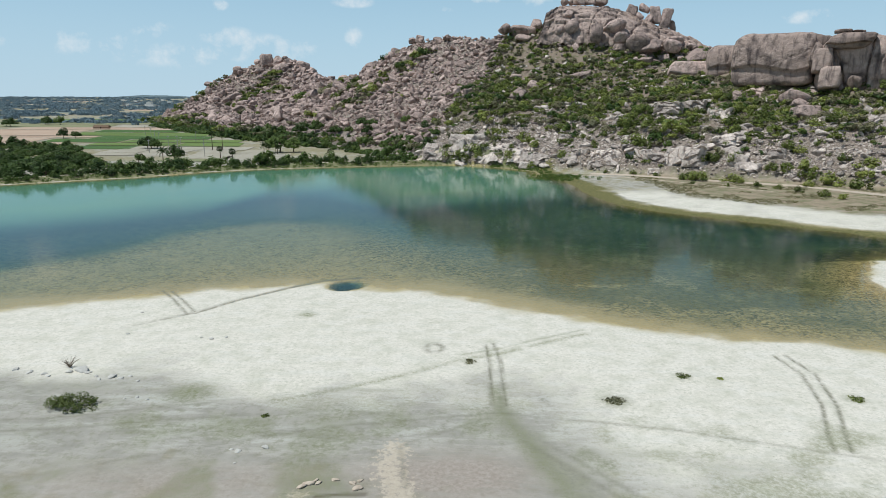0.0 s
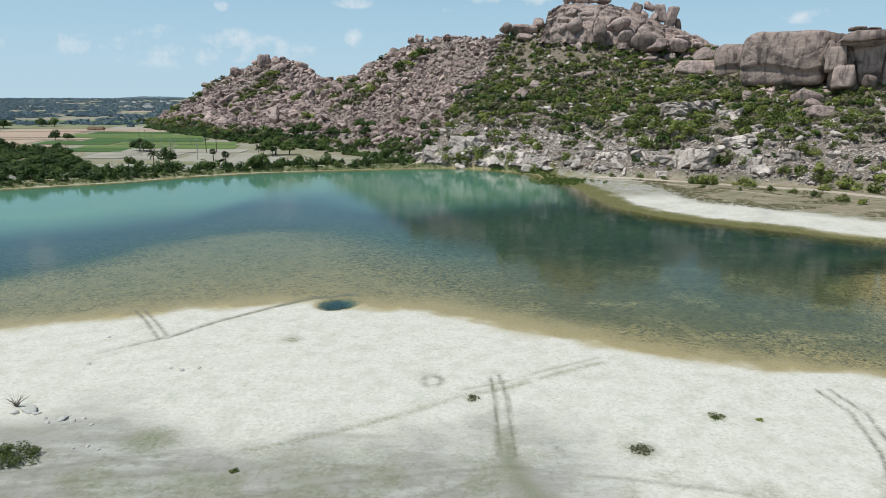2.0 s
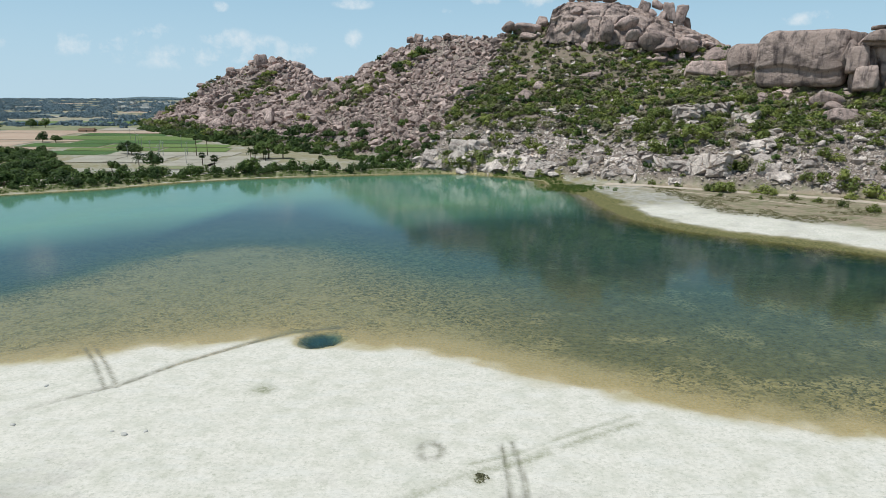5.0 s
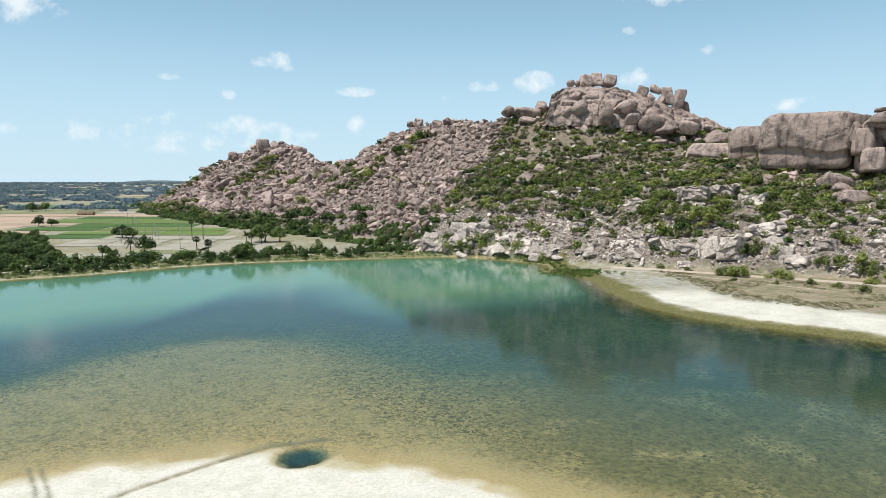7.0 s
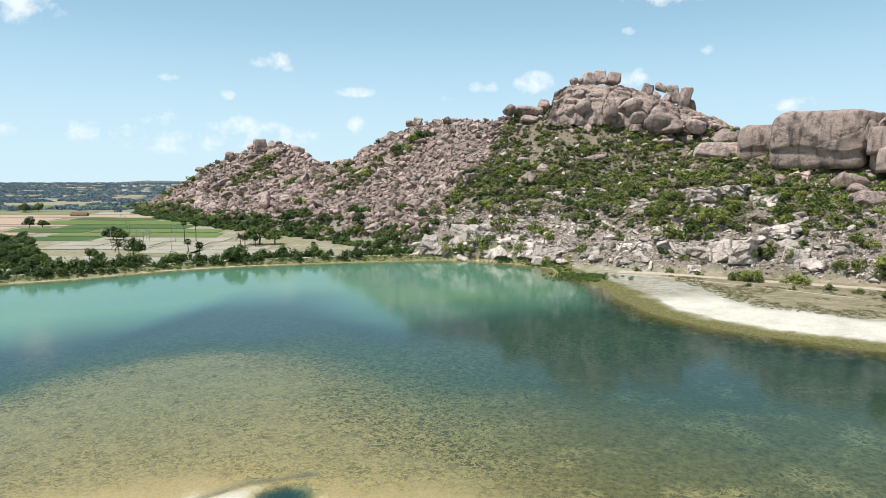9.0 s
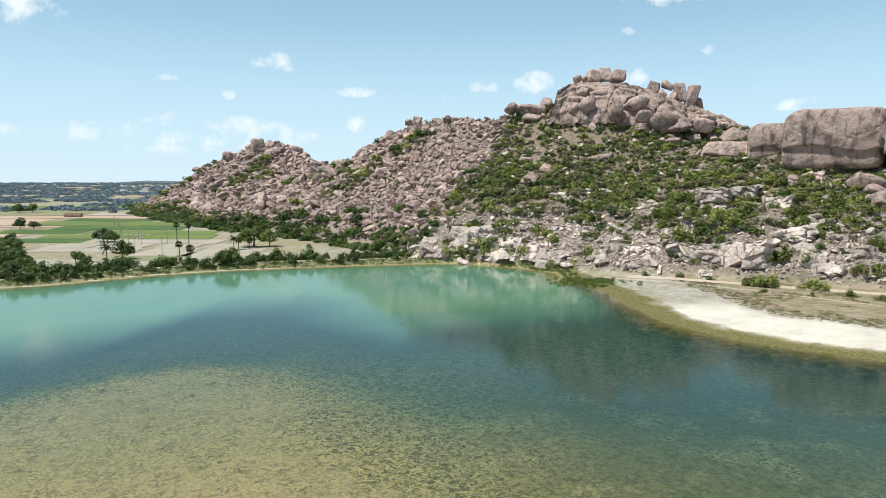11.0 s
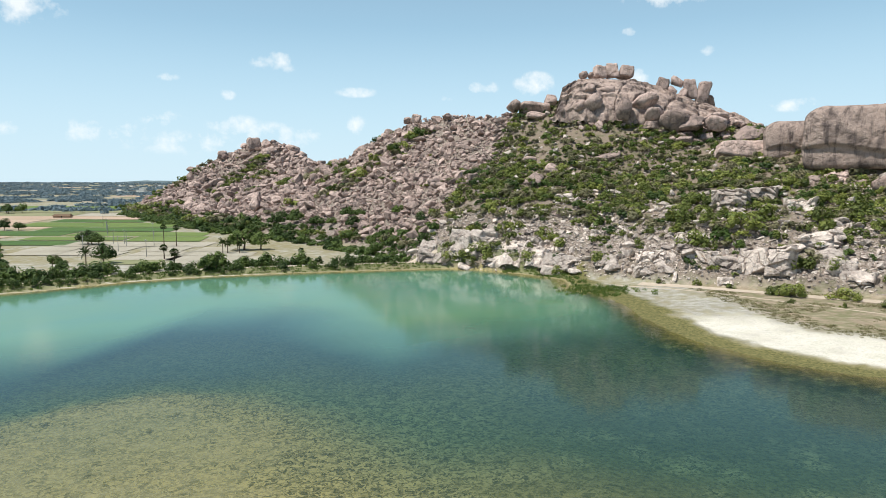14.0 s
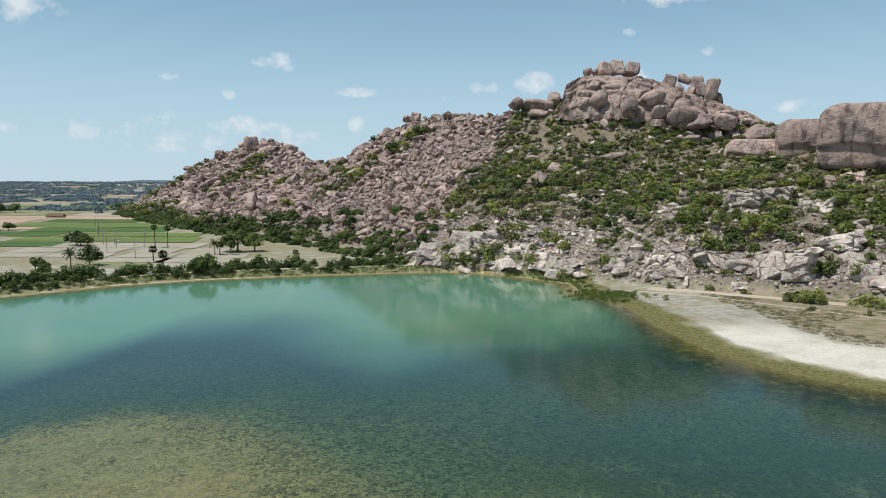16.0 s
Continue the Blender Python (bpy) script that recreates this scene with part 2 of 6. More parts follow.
def water_material():
    k = Mat("lake_water", 0.05)
    depth, silt = k.attr("depth"), k.attr("silt")
    murk = k.math("SUBTRACT", 1.0, k.math("EXPONENT", k.math("MULTIPLY", k.math("MULTIPLY", depth, -1.0), k.math("ADD", k.math("MULTIPLY", silt, 1.4), 0.42))))
    drift = k.noise(0.02, 4)
    body = k.mix(k.span(drift, 0.35, 0.65), (0.10, 0.235, 0.17), (0.125, 0.25, 0.14))
    body = k.mix(silt, (0.016, 0.066, 0.08), body)
    diff = k.t.nodes.new("ShaderNodeBsdfDiffuse")
    k.link(body, diff.inputs["Color"])
    clear = k.t.nodes.new("ShaderNodeBsdfTransparent")
    k.link(k.mix(k.span(depth, 0.0, 0.7), (0.97, 0.95, 0.90), (0.53, 0.73, 0.69)), clear.inputs["Color"])
    inner = k.t.nodes.new("ShaderNodeMixShader")
    k.link(murk, inner.inputs[0]), k.link(clear.outputs[0], inner.inputs[1]), k.link(diff.outputs[0], inner.inputs[2])
    ripple = k.math("ADD", k.noise(1.3, 4, stretch=(0.6, 1.0, 1.0)), k.math("MULTIPLY", k.noise(0.22, 3, stretch=(0.5, 1.0, 1.0)), 1.6))
    nrm = k.bump(ripple, 0.5, 0.02)
    gloss = k.t.nodes.new("ShaderNodeBsdfGlossy")
    gloss.inputs["Roughness"].default_value = 0.065
    k.link(nrm, gloss.inputs["Normal"])
    fres = k.t.nodes.new("ShaderNodeFresnel")
    fres.inputs["IOR"].default_value = 1.33
    k.link(nrm, fres.inputs["Normal"])
    top = k.t.nodes.new("ShaderNodeMixShader")
    k.link(fres.outputs[0], top.inputs[0]), k.link(inner.outputs[0], top.inputs[1]), k.link(gloss.outputs[0], top.inputs[2])
    k.link(top.outputs[0], k.out.inputs["Surface"])
    return k.m


def granite_material(name, base, second, stain, lichen, stain_amount, joints=0.3):
    k = Mat(name, 0.88)
    rnd = k.math("FRACT", k.math("ADD", k.info.outputs["Random"], k.attr("tint")))
    big, mid, fine = k.noise(0.14, 4), k.noise(0.7, 6, rough=0.6), k.noise(5.0, 5, rough=0.7)
    col = k.mix(k.span(mid, 0.3, 0.7), base, second)
    col = k.mix(k.math("MULTIPLY", k.span(fine, 0.45, 0.7), 0.35), col, lichen)
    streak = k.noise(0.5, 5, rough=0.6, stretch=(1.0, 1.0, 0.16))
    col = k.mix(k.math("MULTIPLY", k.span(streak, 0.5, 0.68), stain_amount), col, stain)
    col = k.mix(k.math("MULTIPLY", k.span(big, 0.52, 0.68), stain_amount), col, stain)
    tone = k.math("ADD", k.math("MULTIPLY", rnd, 0.6), 0.62)
    mul = k.t.nodes.new("ShaderNodeVectorMath")
    mul.operation = "SCALE"
    k.link(col, mul.inputs[0]), k.link(tone, mul.inputs["Scale"])
    # hairline joints and pits
    warp = k.t.nodes.new("ShaderNodeVectorMath")
    warp.operation = "MULTIPLY_ADD"
    bend = k.t.nodes.new("ShaderNodeTexNoise")
    bend.inputs["Scale"].default_value = 0.5
    k.link(k.geo.outputs["Position"], bend.inputs["Vector"])
    k.link(bend.outputs["Color"], warp.inputs[0])
    warp.inputs[1].default_value = (2.5, 2.5, 1.5)
    k.link(k.geo.outputs["Position"], warp.inputs[2])
    joint = k.math("MULTIPLY", k.math("SUBTRACT", 1.0, k.span(k.voronoi(joints, vec=warp.outputs[0]), 0.0, 0.07)), k.span(k.noise(0.3, 3), 0.42, 0.6))
    lined = k.mix(k.math("MULTIPLY", joint, 0.32), mul.outputs[0], stain)
    relief = k.math("SUBTRACT", k.math("ADD", mid, k.math("MULTIPLY", fine, 0.45)), k.math("MULTIPLY", joint, 0.8))
    return k.done(lined, k.bump(relief, 0.9, 0.6))


def leaf_material(name, dark, mid, light):
    k = Mat(name, 0.6)
    rnd = k.math("FRACT", k.math("ADD", k.info.outputs["Random"], k.attr("tint")))
    col = k.mix(k.span(rnd, 0.0, 0.55), dark, mid)
    col = k.mix(k.span(rnd, 0.55, 1.0), col, light)
    leafy = k.mix(0.28, col, k.mix(k.geo.outputs["Random Per Island"], dark, light))
    m = k.done(leafy)
    # thin leaves let some light through
    trans = k.t.nodes.new("ShaderNodeBsdfTranslucent")
    k.link(leafy, trans.inputs["Color"])
    mixs = k.t.nodes.new("ShaderNodeMixShader")
    mixs.inputs[0].default_value = 0.3
    k.link(k.b.outputs[0], mixs.inputs[1]), k.link(trans.outputs[0], mixs.inputs[2])
    k.link(mixs.outputs[0], k.out.inputs["Surface"])
    return m


def plain_material(name, a, b, scale=1.5, rough=0.85, bump=0.2):
    k = Mat(name, rough)
    n = k.noise(scale, 6, rough=0.65)
    big = k.noise(scale * 0.12, 4)
    col = k.mix(k.span(n, 0.3, 0.7), a, b)
    col = k.mix(k.math("MULTIPLY", k.span(big, 0.45, 0.65), 0.35), col, tuple(0.7 * v for v in a))
    return k.done(col, k.bump(n, bump, 0.1))


def crop_material(name, a, b, c, row=0.9, angle=0.0):
    """Field soil or crop with rows."""
    k = Mat(name, 0.95)
    n, big = k.noise(0.8, 6, rough=0.7), k.noise(0.03, 4)
    col = k.mix(k.span(n, 0.3, 0.7), a, b)
    rows = k.noise(row, 3, stretch=(1.0, 0.06, 1.0))
    col = k.mix(k.math("MULTIPLY", k.span(rows, 0.42, 0.6), 0.4), col, c)
    col = k.mix(k.math("MULTIPLY", k.span(big, 0.4, 0.62), 0.6), col, c)
    return k.done(col, k.bump(n, 0.5, 0.2))


GROUND, WATER = ground_material(), water_material()
GRANITE = granite_material("weathered_granite", (0.535, 0.40, 0.345), (0.375, 0.278, 0.24), (0.08, 0.07, 0.064), (0.60, 0.49, 0.44), 0.55)
FRESH = granite_material("fresh_granite", (0.70, 0.605, 0.53), (0.49, 0.40, 0.345), (0.12, 0.095, 0.085), (0.72, 0.66, 0.60), 0.5, 0.5)
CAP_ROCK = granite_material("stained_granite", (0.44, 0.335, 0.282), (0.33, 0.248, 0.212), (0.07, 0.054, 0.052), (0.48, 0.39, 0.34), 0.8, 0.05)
LEAF_SHRUB = leaf_material("shrub_leaves", (0.055, 0.078, 0.02), (0.15, 0.185, 0.042), (0.30, 0.325, 0.08))
LEAF_DRY = leaf_material("dry_shrub_leaves", (0.11, 0.11, 0.055), (0.20, 0.19, 0.10), (0.29, 0.26, 0.155))
LEAF_TREE = leaf_material("tree_leaves", (0.024, 0.05, 0.014), (0.065, 0.11, 0.025), (0.145, 0.20, 0.048))
LEAF_PALM = leaf_material("palm_leaves", (0.03, 0.055, 0.016), (0.05, 0.08, 0.022), (0.08, 0.11, 0.03))
# blue-grey: haze over the distant trees is painted into the leaf colour
LEAF_HAZED = leaf_material("hazed_wood_leaves", (0.115, 0.17, 0.205), (0.15, 0.21, 0.24), (0.19, 0.25, 0.265))
LEAF_REED = leaf_material("reed_leaves", (0.07, 0.12, 0.025), (0.12, 0.19, 0.04), (0.2, 0.25, 0.06))
LEAF_STRAW = leaf_material("straw_grass", (0.14, 0.14, 0.06), (0.22, 0.2, 0.1), (0.3, 0.27, 0.15))
BARK = plain_material("bark", (0.16, 0.12, 0.085), (0.09, 0.07, 0.05), 6, 0.95, 0.6)
TWIG = plain_material("bleached_twigs", (0.24, 0.2, 0.15), (0.14, 0.11, 0.085), 5, 0.9, 0.4)
BEACH_STONE = plain_material("beach_stone", (0.56, 0.54, 0.49), (0.40, 0.38, 0.34), 3, 0.9, 0.5)
PATH_DIRT = plain_material("path_dirt", (0.52, 0.44, 0.35), (0.42, 0.34, 0.26), 0.9, 0.95, 0.4)
CONCRETE = plain_material("pole_concrete", (0.42, 0.41, 0.38), (0.32, 0.31, 0.28), 3)
LIMEWASH = plain_material("limewash", (0.74, 0.73, 0.70), (0.62, 0.60, 0.56), 1.2)
ROOF_GREY = plain_material("roof_grey", (0.34, 0.31, 0.29), (0.24, 0.22, 0.2), 1.5)
THATCH = plain_material("thatch", (0.2, 0.14, 0.09), (0.12, 0.085, 0.06), 4, 0.95, 0.7)
DARK_GAP = plain_material("dark_opening", (0.05, 0.05, 0.05), (0.03, 0.03, 0.03), 2)
STUBBLE = crop_material("pale_stubble", (0.42, 0.385, 0.315), (0.355, 0.32, 0.255), (0.29, 0.265, 0.20))
PADDY = crop_material("green_paddy", (0.125, 0.18, 0.045), (0.17, 0.215, 0.065), (0.095, 0.145, 0.04))
PADDY_DARK = crop_material("dark_paddy", (0.07, 0.125, 0.03), (0.10, 0.16, 0.04), (0.05, 0.10, 0.03))
EARTH = crop_material("bare_earth", (0.43, 0.30, 0.215), (0.36, 0.26, 0.185), (0.46, 0.36, 0.27))
FALLOW = crop_material("fallow_grass", (0.23, 0.23, 0.12), (0.3, 0.28, 0.17), (0.17, 0.19, 0.09))
# distance haze is mixed into these field colours as a bluish grey
HAZED_FIELD = crop_material("hazed_field", (0.235, 0.245, 0.2), (0.19, 0.21, 0.17), (0.14, 0.18, 0.15))


# ---- mesh tools ----
def mesh_np(name, verts, faces, smooth=True, mats=(), **attrs):
    """A mesh from arrays: verts (n, 3), faces (m, 3 or 4); attrs are one number or one RGBA a vertex."""
    me = bpy.data.meshes.new(name)
    verts, faces = np.asarray(verts, np.float32), np.asarray(faces, np.int32)
    m, c = faces.shape
    me.vertices.add(len(verts))
    me.vertices.foreach_set("co", verts.ravel())
    me.loops.add(m * c)
    me.loops.foreach_set("vertex_index", faces.ravel())
    me.polygons.add(m)
    me.polygons.foreach_set("loop_start", np.arange(0, m * c, c, dtype=np.int32))
    me.polygons.foreach_set("use_smooth", np.full(m, smooth))
    for key, value in attrs.items():
        value = np.asarray(value, np.float32)
        if value.ndim == 1:
            me.attributes.new(key, "FLOAT", "POINT").data.foreach_set("value", value)
        else:
            me.attributes.new(key, "FLOAT_COLOR", "POINT").data.foreach_set("color", value.ravel())
    for mat in mats:
        me.materials.append(mat)
    me.update(calc_edges=True)
    return me


def part(name, me, parent, label="", m=None):
    """A mesh as one part under a thing."""
    ob = new(name, me)
    ob.parent = parent
    if m is not None:
        ob.matrix_basis = m
    return tagged(ob, label)


def bm_mesh(name, bm, material):
    me = bpy.data.meshes.new(name)
    bm.to_mesh(me)
    bm.free()
    me.materials.append(material)
    return me


def join(pieces):
    """Joins (verts, faces) pairs."""
    vs, fs, n = [], [], 0
    for v, f in pieces:
        vs.append(v), fs.append(np.asarray(f) + n)
        n += len(v)
    return np.concatenate(vs), np.concatenate(fs)


def tube(points, radii, sides=7):
    """A tapered tube along points, in quads."""
    pts, n = [Vector(p) for p in points], len(points)
    v, f = [], []
    for i, p in enumerate(pts):
        d = (pts[min(i + 1, n - 1)] - pts[max(i - 1, 0)]).normalized()
        q = d.to_track_quat("Z", "Y")
        for j in range(sides):
            a = 2 * math.pi * j / sides
            v.append(p + q @ Vector((math.cos(a) * radii[i], math.sin(a) * radii[i], 0)))
    for i in range(n - 1):
        for j in range(sides):
            a, b = i * sides + j, i * sides + (j + 1) % sides
            f.append((a, b, b + sides, a + sides))
    return np.array([tuple(p) for p in v]), np.array(f)


def box(x0, x1, y0, y1, z0, z1):
    v = np.array([(x, y, z) for z in (z0, z1) for y in (y0, y1) for x in (x0, x1)], float)
    return v, np.array([(0, 2, 3, 1), (4, 5, 7, 6), (0, 1, 5, 4), (2, 6, 7, 3), (0, 4, 6, 2), (1, 3, 7, 5)])


RNG = np.random.default_rng(11)


def lattice(ix, iy, seed):
    h = (ix.astype(np.int64) * 374761393 + iy.astype(np.int64) * 668265263 + seed * 974634777) & 0x7FFFFFFF
    h = ((h ^ (h >> 13)) * 1274126177) & 0x7FFFFFFF
    return ((h ^ (h >> 16)) & 0xFFFF) / 65535.0


def fbm(x, y, size, octaves=4, seed=0):
    """Value noise from 0 to 1, of that size in metres."""
    x, y = np.asarray(x, float) / size, np.asarray(y, float) / size
    total, amp, norm = 0.0, 1.0, 0.0
    for o in range(octaves):
        ix, iy = np.floor(x).astype(np.int64), np.floor(y).astype(np.int64)
        u, w = x - ix, y - iy
        u, w = u * u * (3 - 2 * u), w * w * (3 - 2 * w)
        a, b = lattice(ix, iy, seed + o), lattice(ix + 1, iy, seed + o)
        c, d = lattice(ix, iy + 1, seed + o), lattice(ix + 1, iy + 1, seed + o)
        total = total + amp * ((a * (1 - u) + b * u) * (1 - w) + (c * (1 - u) + d * u) * w)
        norm += amp
        x, y, amp = x * 2.03 + 17.1, y * 2.03 - 9.7, amp * 0.5
    return total / norm


def ease(v, lo, hi):
    u = np.clip((np.asarray(v, float) - lo) / (hi - lo), 0, 1)
    return u * u * (3 - 2 * u)


def line_dist(x, y, pts):
    """The distance to a polyline."""
    best = np.full(np.shape(x), 1e9)
    for (ax, ay), (bx, by) in zip(pts[:-1], pts[1:]):
        dx, dy = bx - ax, by - ay
        t = np.clip(((x - ax) * dx + (y - ay) * dy) / (dx * dx + dy * dy), 0, 1)
        best = np.minimum(best, np.hypot(x - ax - t * dx, y - ay - t * dy))
    return best


def inside(x, y, pts):
    hit = np.zeros(np.shape(x), bool)
    for (ax, ay), (bx, by) in zip(pts, pts[1:] + pts[:1]):
        if ay != by:
            hit ^= ((ay > y) != (by > y)) & (x < (bx - ax) * (y - ay) / (by - ay) + ax)
    return hit


# ---- the lie of the land ----
NEAR_SHORE = [(-420, -10), (-170, 66), (-110, 89), (-69, 103), (-58, 107), (-47, 112.5), (-33, 116), (-24, 119.5), (-15, 118), (-2, 114), (11, 106), (20, 101.8),
              (30, 96.5), (41, 92.2), (52, 91.5), (62, 87), (84, 80), (92, 80), (72, 92), (78, 108), (80, 126), (90, 140), (108, 149), (125, 154)]
RIGHT_SHORE = [(125, 157), (107, 162), (95, 172.5), (83.5, 181.5), (72, 190), (60, 200), (51, 216), (48, 237), (47, 256), (45, 268), (38, 282)]
FAR_SHORE = [(38, 300), (25, 313), (12, 324.5), (-4, 326), (-20, 322.5), (-39, 317.6), (-58, 312.8), (-86, 303), (-106, 290.5), (-127, 271), (-166, 247),
             (-220, 213), (-420, 90)]
LAKE = NEAR_SHORE + RIGHT_SHORE + FAR_SHORE
# the hill's foot, from the right round the front to the far left, and its back
FOOT = [(420, 60), (230, 190), (175, 226), (140, 252), (98, 269), (60, 291), (25, 317), (-15, 332), (-34, 372), (-62, 412), (-130, 480), (-215, 580), (-300, 690), (-385, 850)]
HILL = FOOT + [(-300, 1010), (-60, 960), (200, 720), (480, 420)]
# the crest: x, y, height
CREST = ((-377, 850, 2), (-339, 835, 12), (-312, 830, 25), (-283, 825, 46), (-249, 815, 58), (-220, 810, 71), (-194, 805, 71), (-168, 790, 57), (-134, 730, 46),
         (-97, 665, 40), (-74, 640, 54), (-44, 560, 63), (-24, 505, 69), (0, 485, 70), (24, 460, 67), (39, 450, 71), (57, 445, 73), (70, 440, 79), (93, 432, 78),
         (113, 425, 73), (131, 418, 65), (142, 385, 53), (152, 350, 47), (185, 315, 43), (240, 270, 38), (330, 200, 24))


def crest_samples():
    out = []
    for a, b in zip(CREST[:-1], CREST[1:]):
        a, b = np.array(a, float), np.array(b, float)
        n = max(2, int(np.hypot(*(b - a)[:2]) / 7))
        out += [a + (b - a) * i / n for i in range(n)]
    return np.array(out)


CREST_LINE = [(c[0], c[1]) for c in CREST]
CREST_PTS = crest_samples()


def hill_height(x, y):
    """Height of the rocky hill over the plain."""
    x, y = np.asarray(x, float), np.asarray(y, float)
    out = np.zeros(x.shape)
    sel = inside(x, y, HILL)
    if not sel.any():
        return out
    px, py = x[sel], y[sel]
    dt = np.minimum(line_dist(px, py, FOOT), line_dist(px, py, HILL[len(FOOT) - 1:] + HILL[:1]))
    dr = line_dist(px, py, CREST_LINE)
    top, weight = np.zeros(px.shape), np.zeros(px.shape)
    for cx, cy, cz in CREST_PTS:
        w = 1 / (((px - cx) ** 2 + (py - cy) ** 2) ** 1.6 + 30.0)
        top += w * cz
        weight += w
    top /= weight
    u = dt / (dt + dr + 1e-6)
    main = np.interp(u, [0, 0.035, 0.18, 0.36, 0.57, 0.81, 1], [0, 0.085, 0.24, 0.43, 0.55, 0.775, 1])
    left = np.interp(u, [0, 0.25, 0.6, 1], [0, 0.16, 0.5, 1])
    w = ease(px, -70, 10)
    z = top * (main * w + left * (1 - w))
    z += (fbm(px, py, 26, 3, 5) - 0.5) * 5 * ease(dt, 2, 30) * ease(dr, 0, 20)
    z += (fbm(px, py, 7, 2, 9) - 0.5) * 1.6 * ease(dt, 1, 8)
    out[sel] = z
    return out


def lake_distance(x, y):
    d = line_dist(x, y, LAKE + LAKE[:1])
    return np.where(inside(x, y, LAKE), -d, d)


POOL = (-17.1, 118.0)
RUTS = ([(-48.6, 114.6), (-44.4, 109.2), (-40.6, 103.6), (-39.2, 101.6)], [(-47.0, 114.4), (-43.0, 109.2), (-39.2, 103.8), (-37.8, 101.8)],
        [(6.5, 89.5), (6.7, 83), (6.5, 76), (6.4, 71)], [(7.6, 90), (8.1, 84), (8.0, 77), (7.9, 71)],
        [(44.2, 87), (44.9, 81), (42.8, 72.4), (39.5, 64.8), (38.6, 62)], [(45.8, 87), (46.5, 80.8), (44.3, 72), (41.1, 64.4), (40.2, 62)])
DITCH = [(-46, 95), (-37.6, 102.9), (-33.7, 109.1), (-27.4, 116.1), (-21.9, 121.6), (-15, 124)]
RIDGE_LINE = [(-24, 70.5), (-17, 72.3), (-11.2, 75.3), (-5, 79.1), (3.3, 85), (7.9, 87), (14.4, 91.4), (22.4, 96.1)]
TRAIL = [(7.2, 75), (7.0, 69), (9.1, 63), (11, 57), (14, 48)]
FAINT = [[(-60, 65), (-40, 66.5), (-24, 70.5)], [(-60, 62), (-38, 64.2), (-18, 68)], [(9, 63), (16, 54), (20, 46)], [(11, 63), (18, 54), (22, 46)], [(-2, 55), (-3, 62), (6, 68)], [(-30, 58), (-10, 65.5), (6.5, 69)], [(7, 69), (24, 66), (44, 60)]]
ROAD = [(60, 287), (101, 262), (127, 248), (140, 232), (150, 220), (200, 180), (330, 90)]
TUFTS = ((30, 79.6, 1.0), (34.2, 79.0, 0.5), (20, 72.3, 1.5), (47.3, 73.7, 1.1), (-17.6, 67.6, 0.5), (4.1, 83.4, 0.9), (-27.6, 73.0, 2.4), (-20.4, 101.4, 1.3))


# the edge of the tan shallows
SHOAL = [(-420, 10), (-170, 84), (-110, 106), (-88, 119), (-71, 137), (-63, 157), (-55, 171), (-46, 175), (-37, 174), (-26, 165), (-19, 150), (-3, 131), (16, 117.5), (30, 109), (45, 102.5), (62, 97), (80, 90)]


def shoal_depth(x, y):
    """Metres past the edge of the shallows, negative on the shore's side."""
    d = line_dist(x, y, SHOAL)
    return np.where(inside(x, y, SHOAL + [(80, -60), (-420, -60)]), -d, d)


def land_height(x, y):
    x, y = np.asarray(x, float), np.asarray(y, float)
    d = lake_distance(x, y)
    n = fbm(x, y, 14, 4, 1)
    near = 0.03 + 0.011 * d * (0.6 + 0.8 * n)
    near = np.minimum(near, 0.9 + 0.25 * n)
    # the far shore has an earth bank with a path on it
    bank = np.interp(d, [0, 1.6, 4.5, 9.5, 14, 20], [0.04, 0.16, 1.5, 1.55, 1.0, 0.9])
    far = ease(y, 225, 262) * ease(-x, -60, -20)
    right = np.interp(d, [0, 6, 16, 30], [0.02, 0.1, 0.5, 1.2])
    side = ease(x, 30, 60) * ease(y, 140, 160)
    dry = near * (1 - far) * (1 - side) + bank * far + right * (1 - far) * side
    past = shoal_depth(x, y) + 9 * (n - 0.5)
    bed = np.interp(-d, [0, 4, 12, 50], [0.0, 0.06, 0.16, 0.33]) + (1.35 * ease(past / np.interp(x, [-40, -5], [18, 52]), 0, 1) + 0.8 * ease(past, 20, 70)) * (1 - ease(x, -14, 14) * (0.5 + 0.28 * ease(172 - y, 0, 34))) * ease(-d, 2, 16) - 0.12 * (n - 0.5) * ease(-d, 2, 20)
    bed = -bed
    z = np.where(d > 0, dry, bed)
    z = z + 0.09 * (fbm(x, y, 3.5, 4, 29) - 0.5) * np.exp(-(d / 6) ** 2) * (1 - far)
    # wheel ruts, the ditch and the spring pool are real hollows
    close = (y > 30) & (y < 130) & (np.abs(x) < 90)
    if close.any():
        cx, cy = x[close], y[close]
        dz = np.zeros(cx.shape)
        for r in RUTS:
            dz -= 0.1 * np.exp(-(line_dist(cx, cy, r) / 0.22) ** 2)
        dz -= 0.14 * np.exp(-(line_dist(cx, cy, DITCH) / 0.5) ** 2)
        dz += 0.1 * np.exp(-(line_dist(cx, cy, RIDGE_LINE) / 0.4) ** 2)
        dz += 0.05 * (fbm(cx, cy, 2.2, 3, 21) - 0.5)
        q = np.hypot((cx - POOL[0]) / 3.6, (cy - POOL[1]) / 3.2)
        rim = np.exp(-((q - 1.25) / 0.22) ** 2) * 0.02
        dz += rim
        z[close] += dz
        hollow = ease(1.12 + 0.7 * (fbm(cx, cy, 2.4, 3, 43) - 0.5) - q, 0, 1.05)
        z[close] = z[close] * (1 - hollow) - 1.7 * hollow
    # the plain swells a little with distance
    z = z + np.where(d > 60, (fbm(x, y, 160, 3, 3) - 0.5) * 0.8 * ease(d, 60, 200), 0)
    return z + hill_height(x, y)


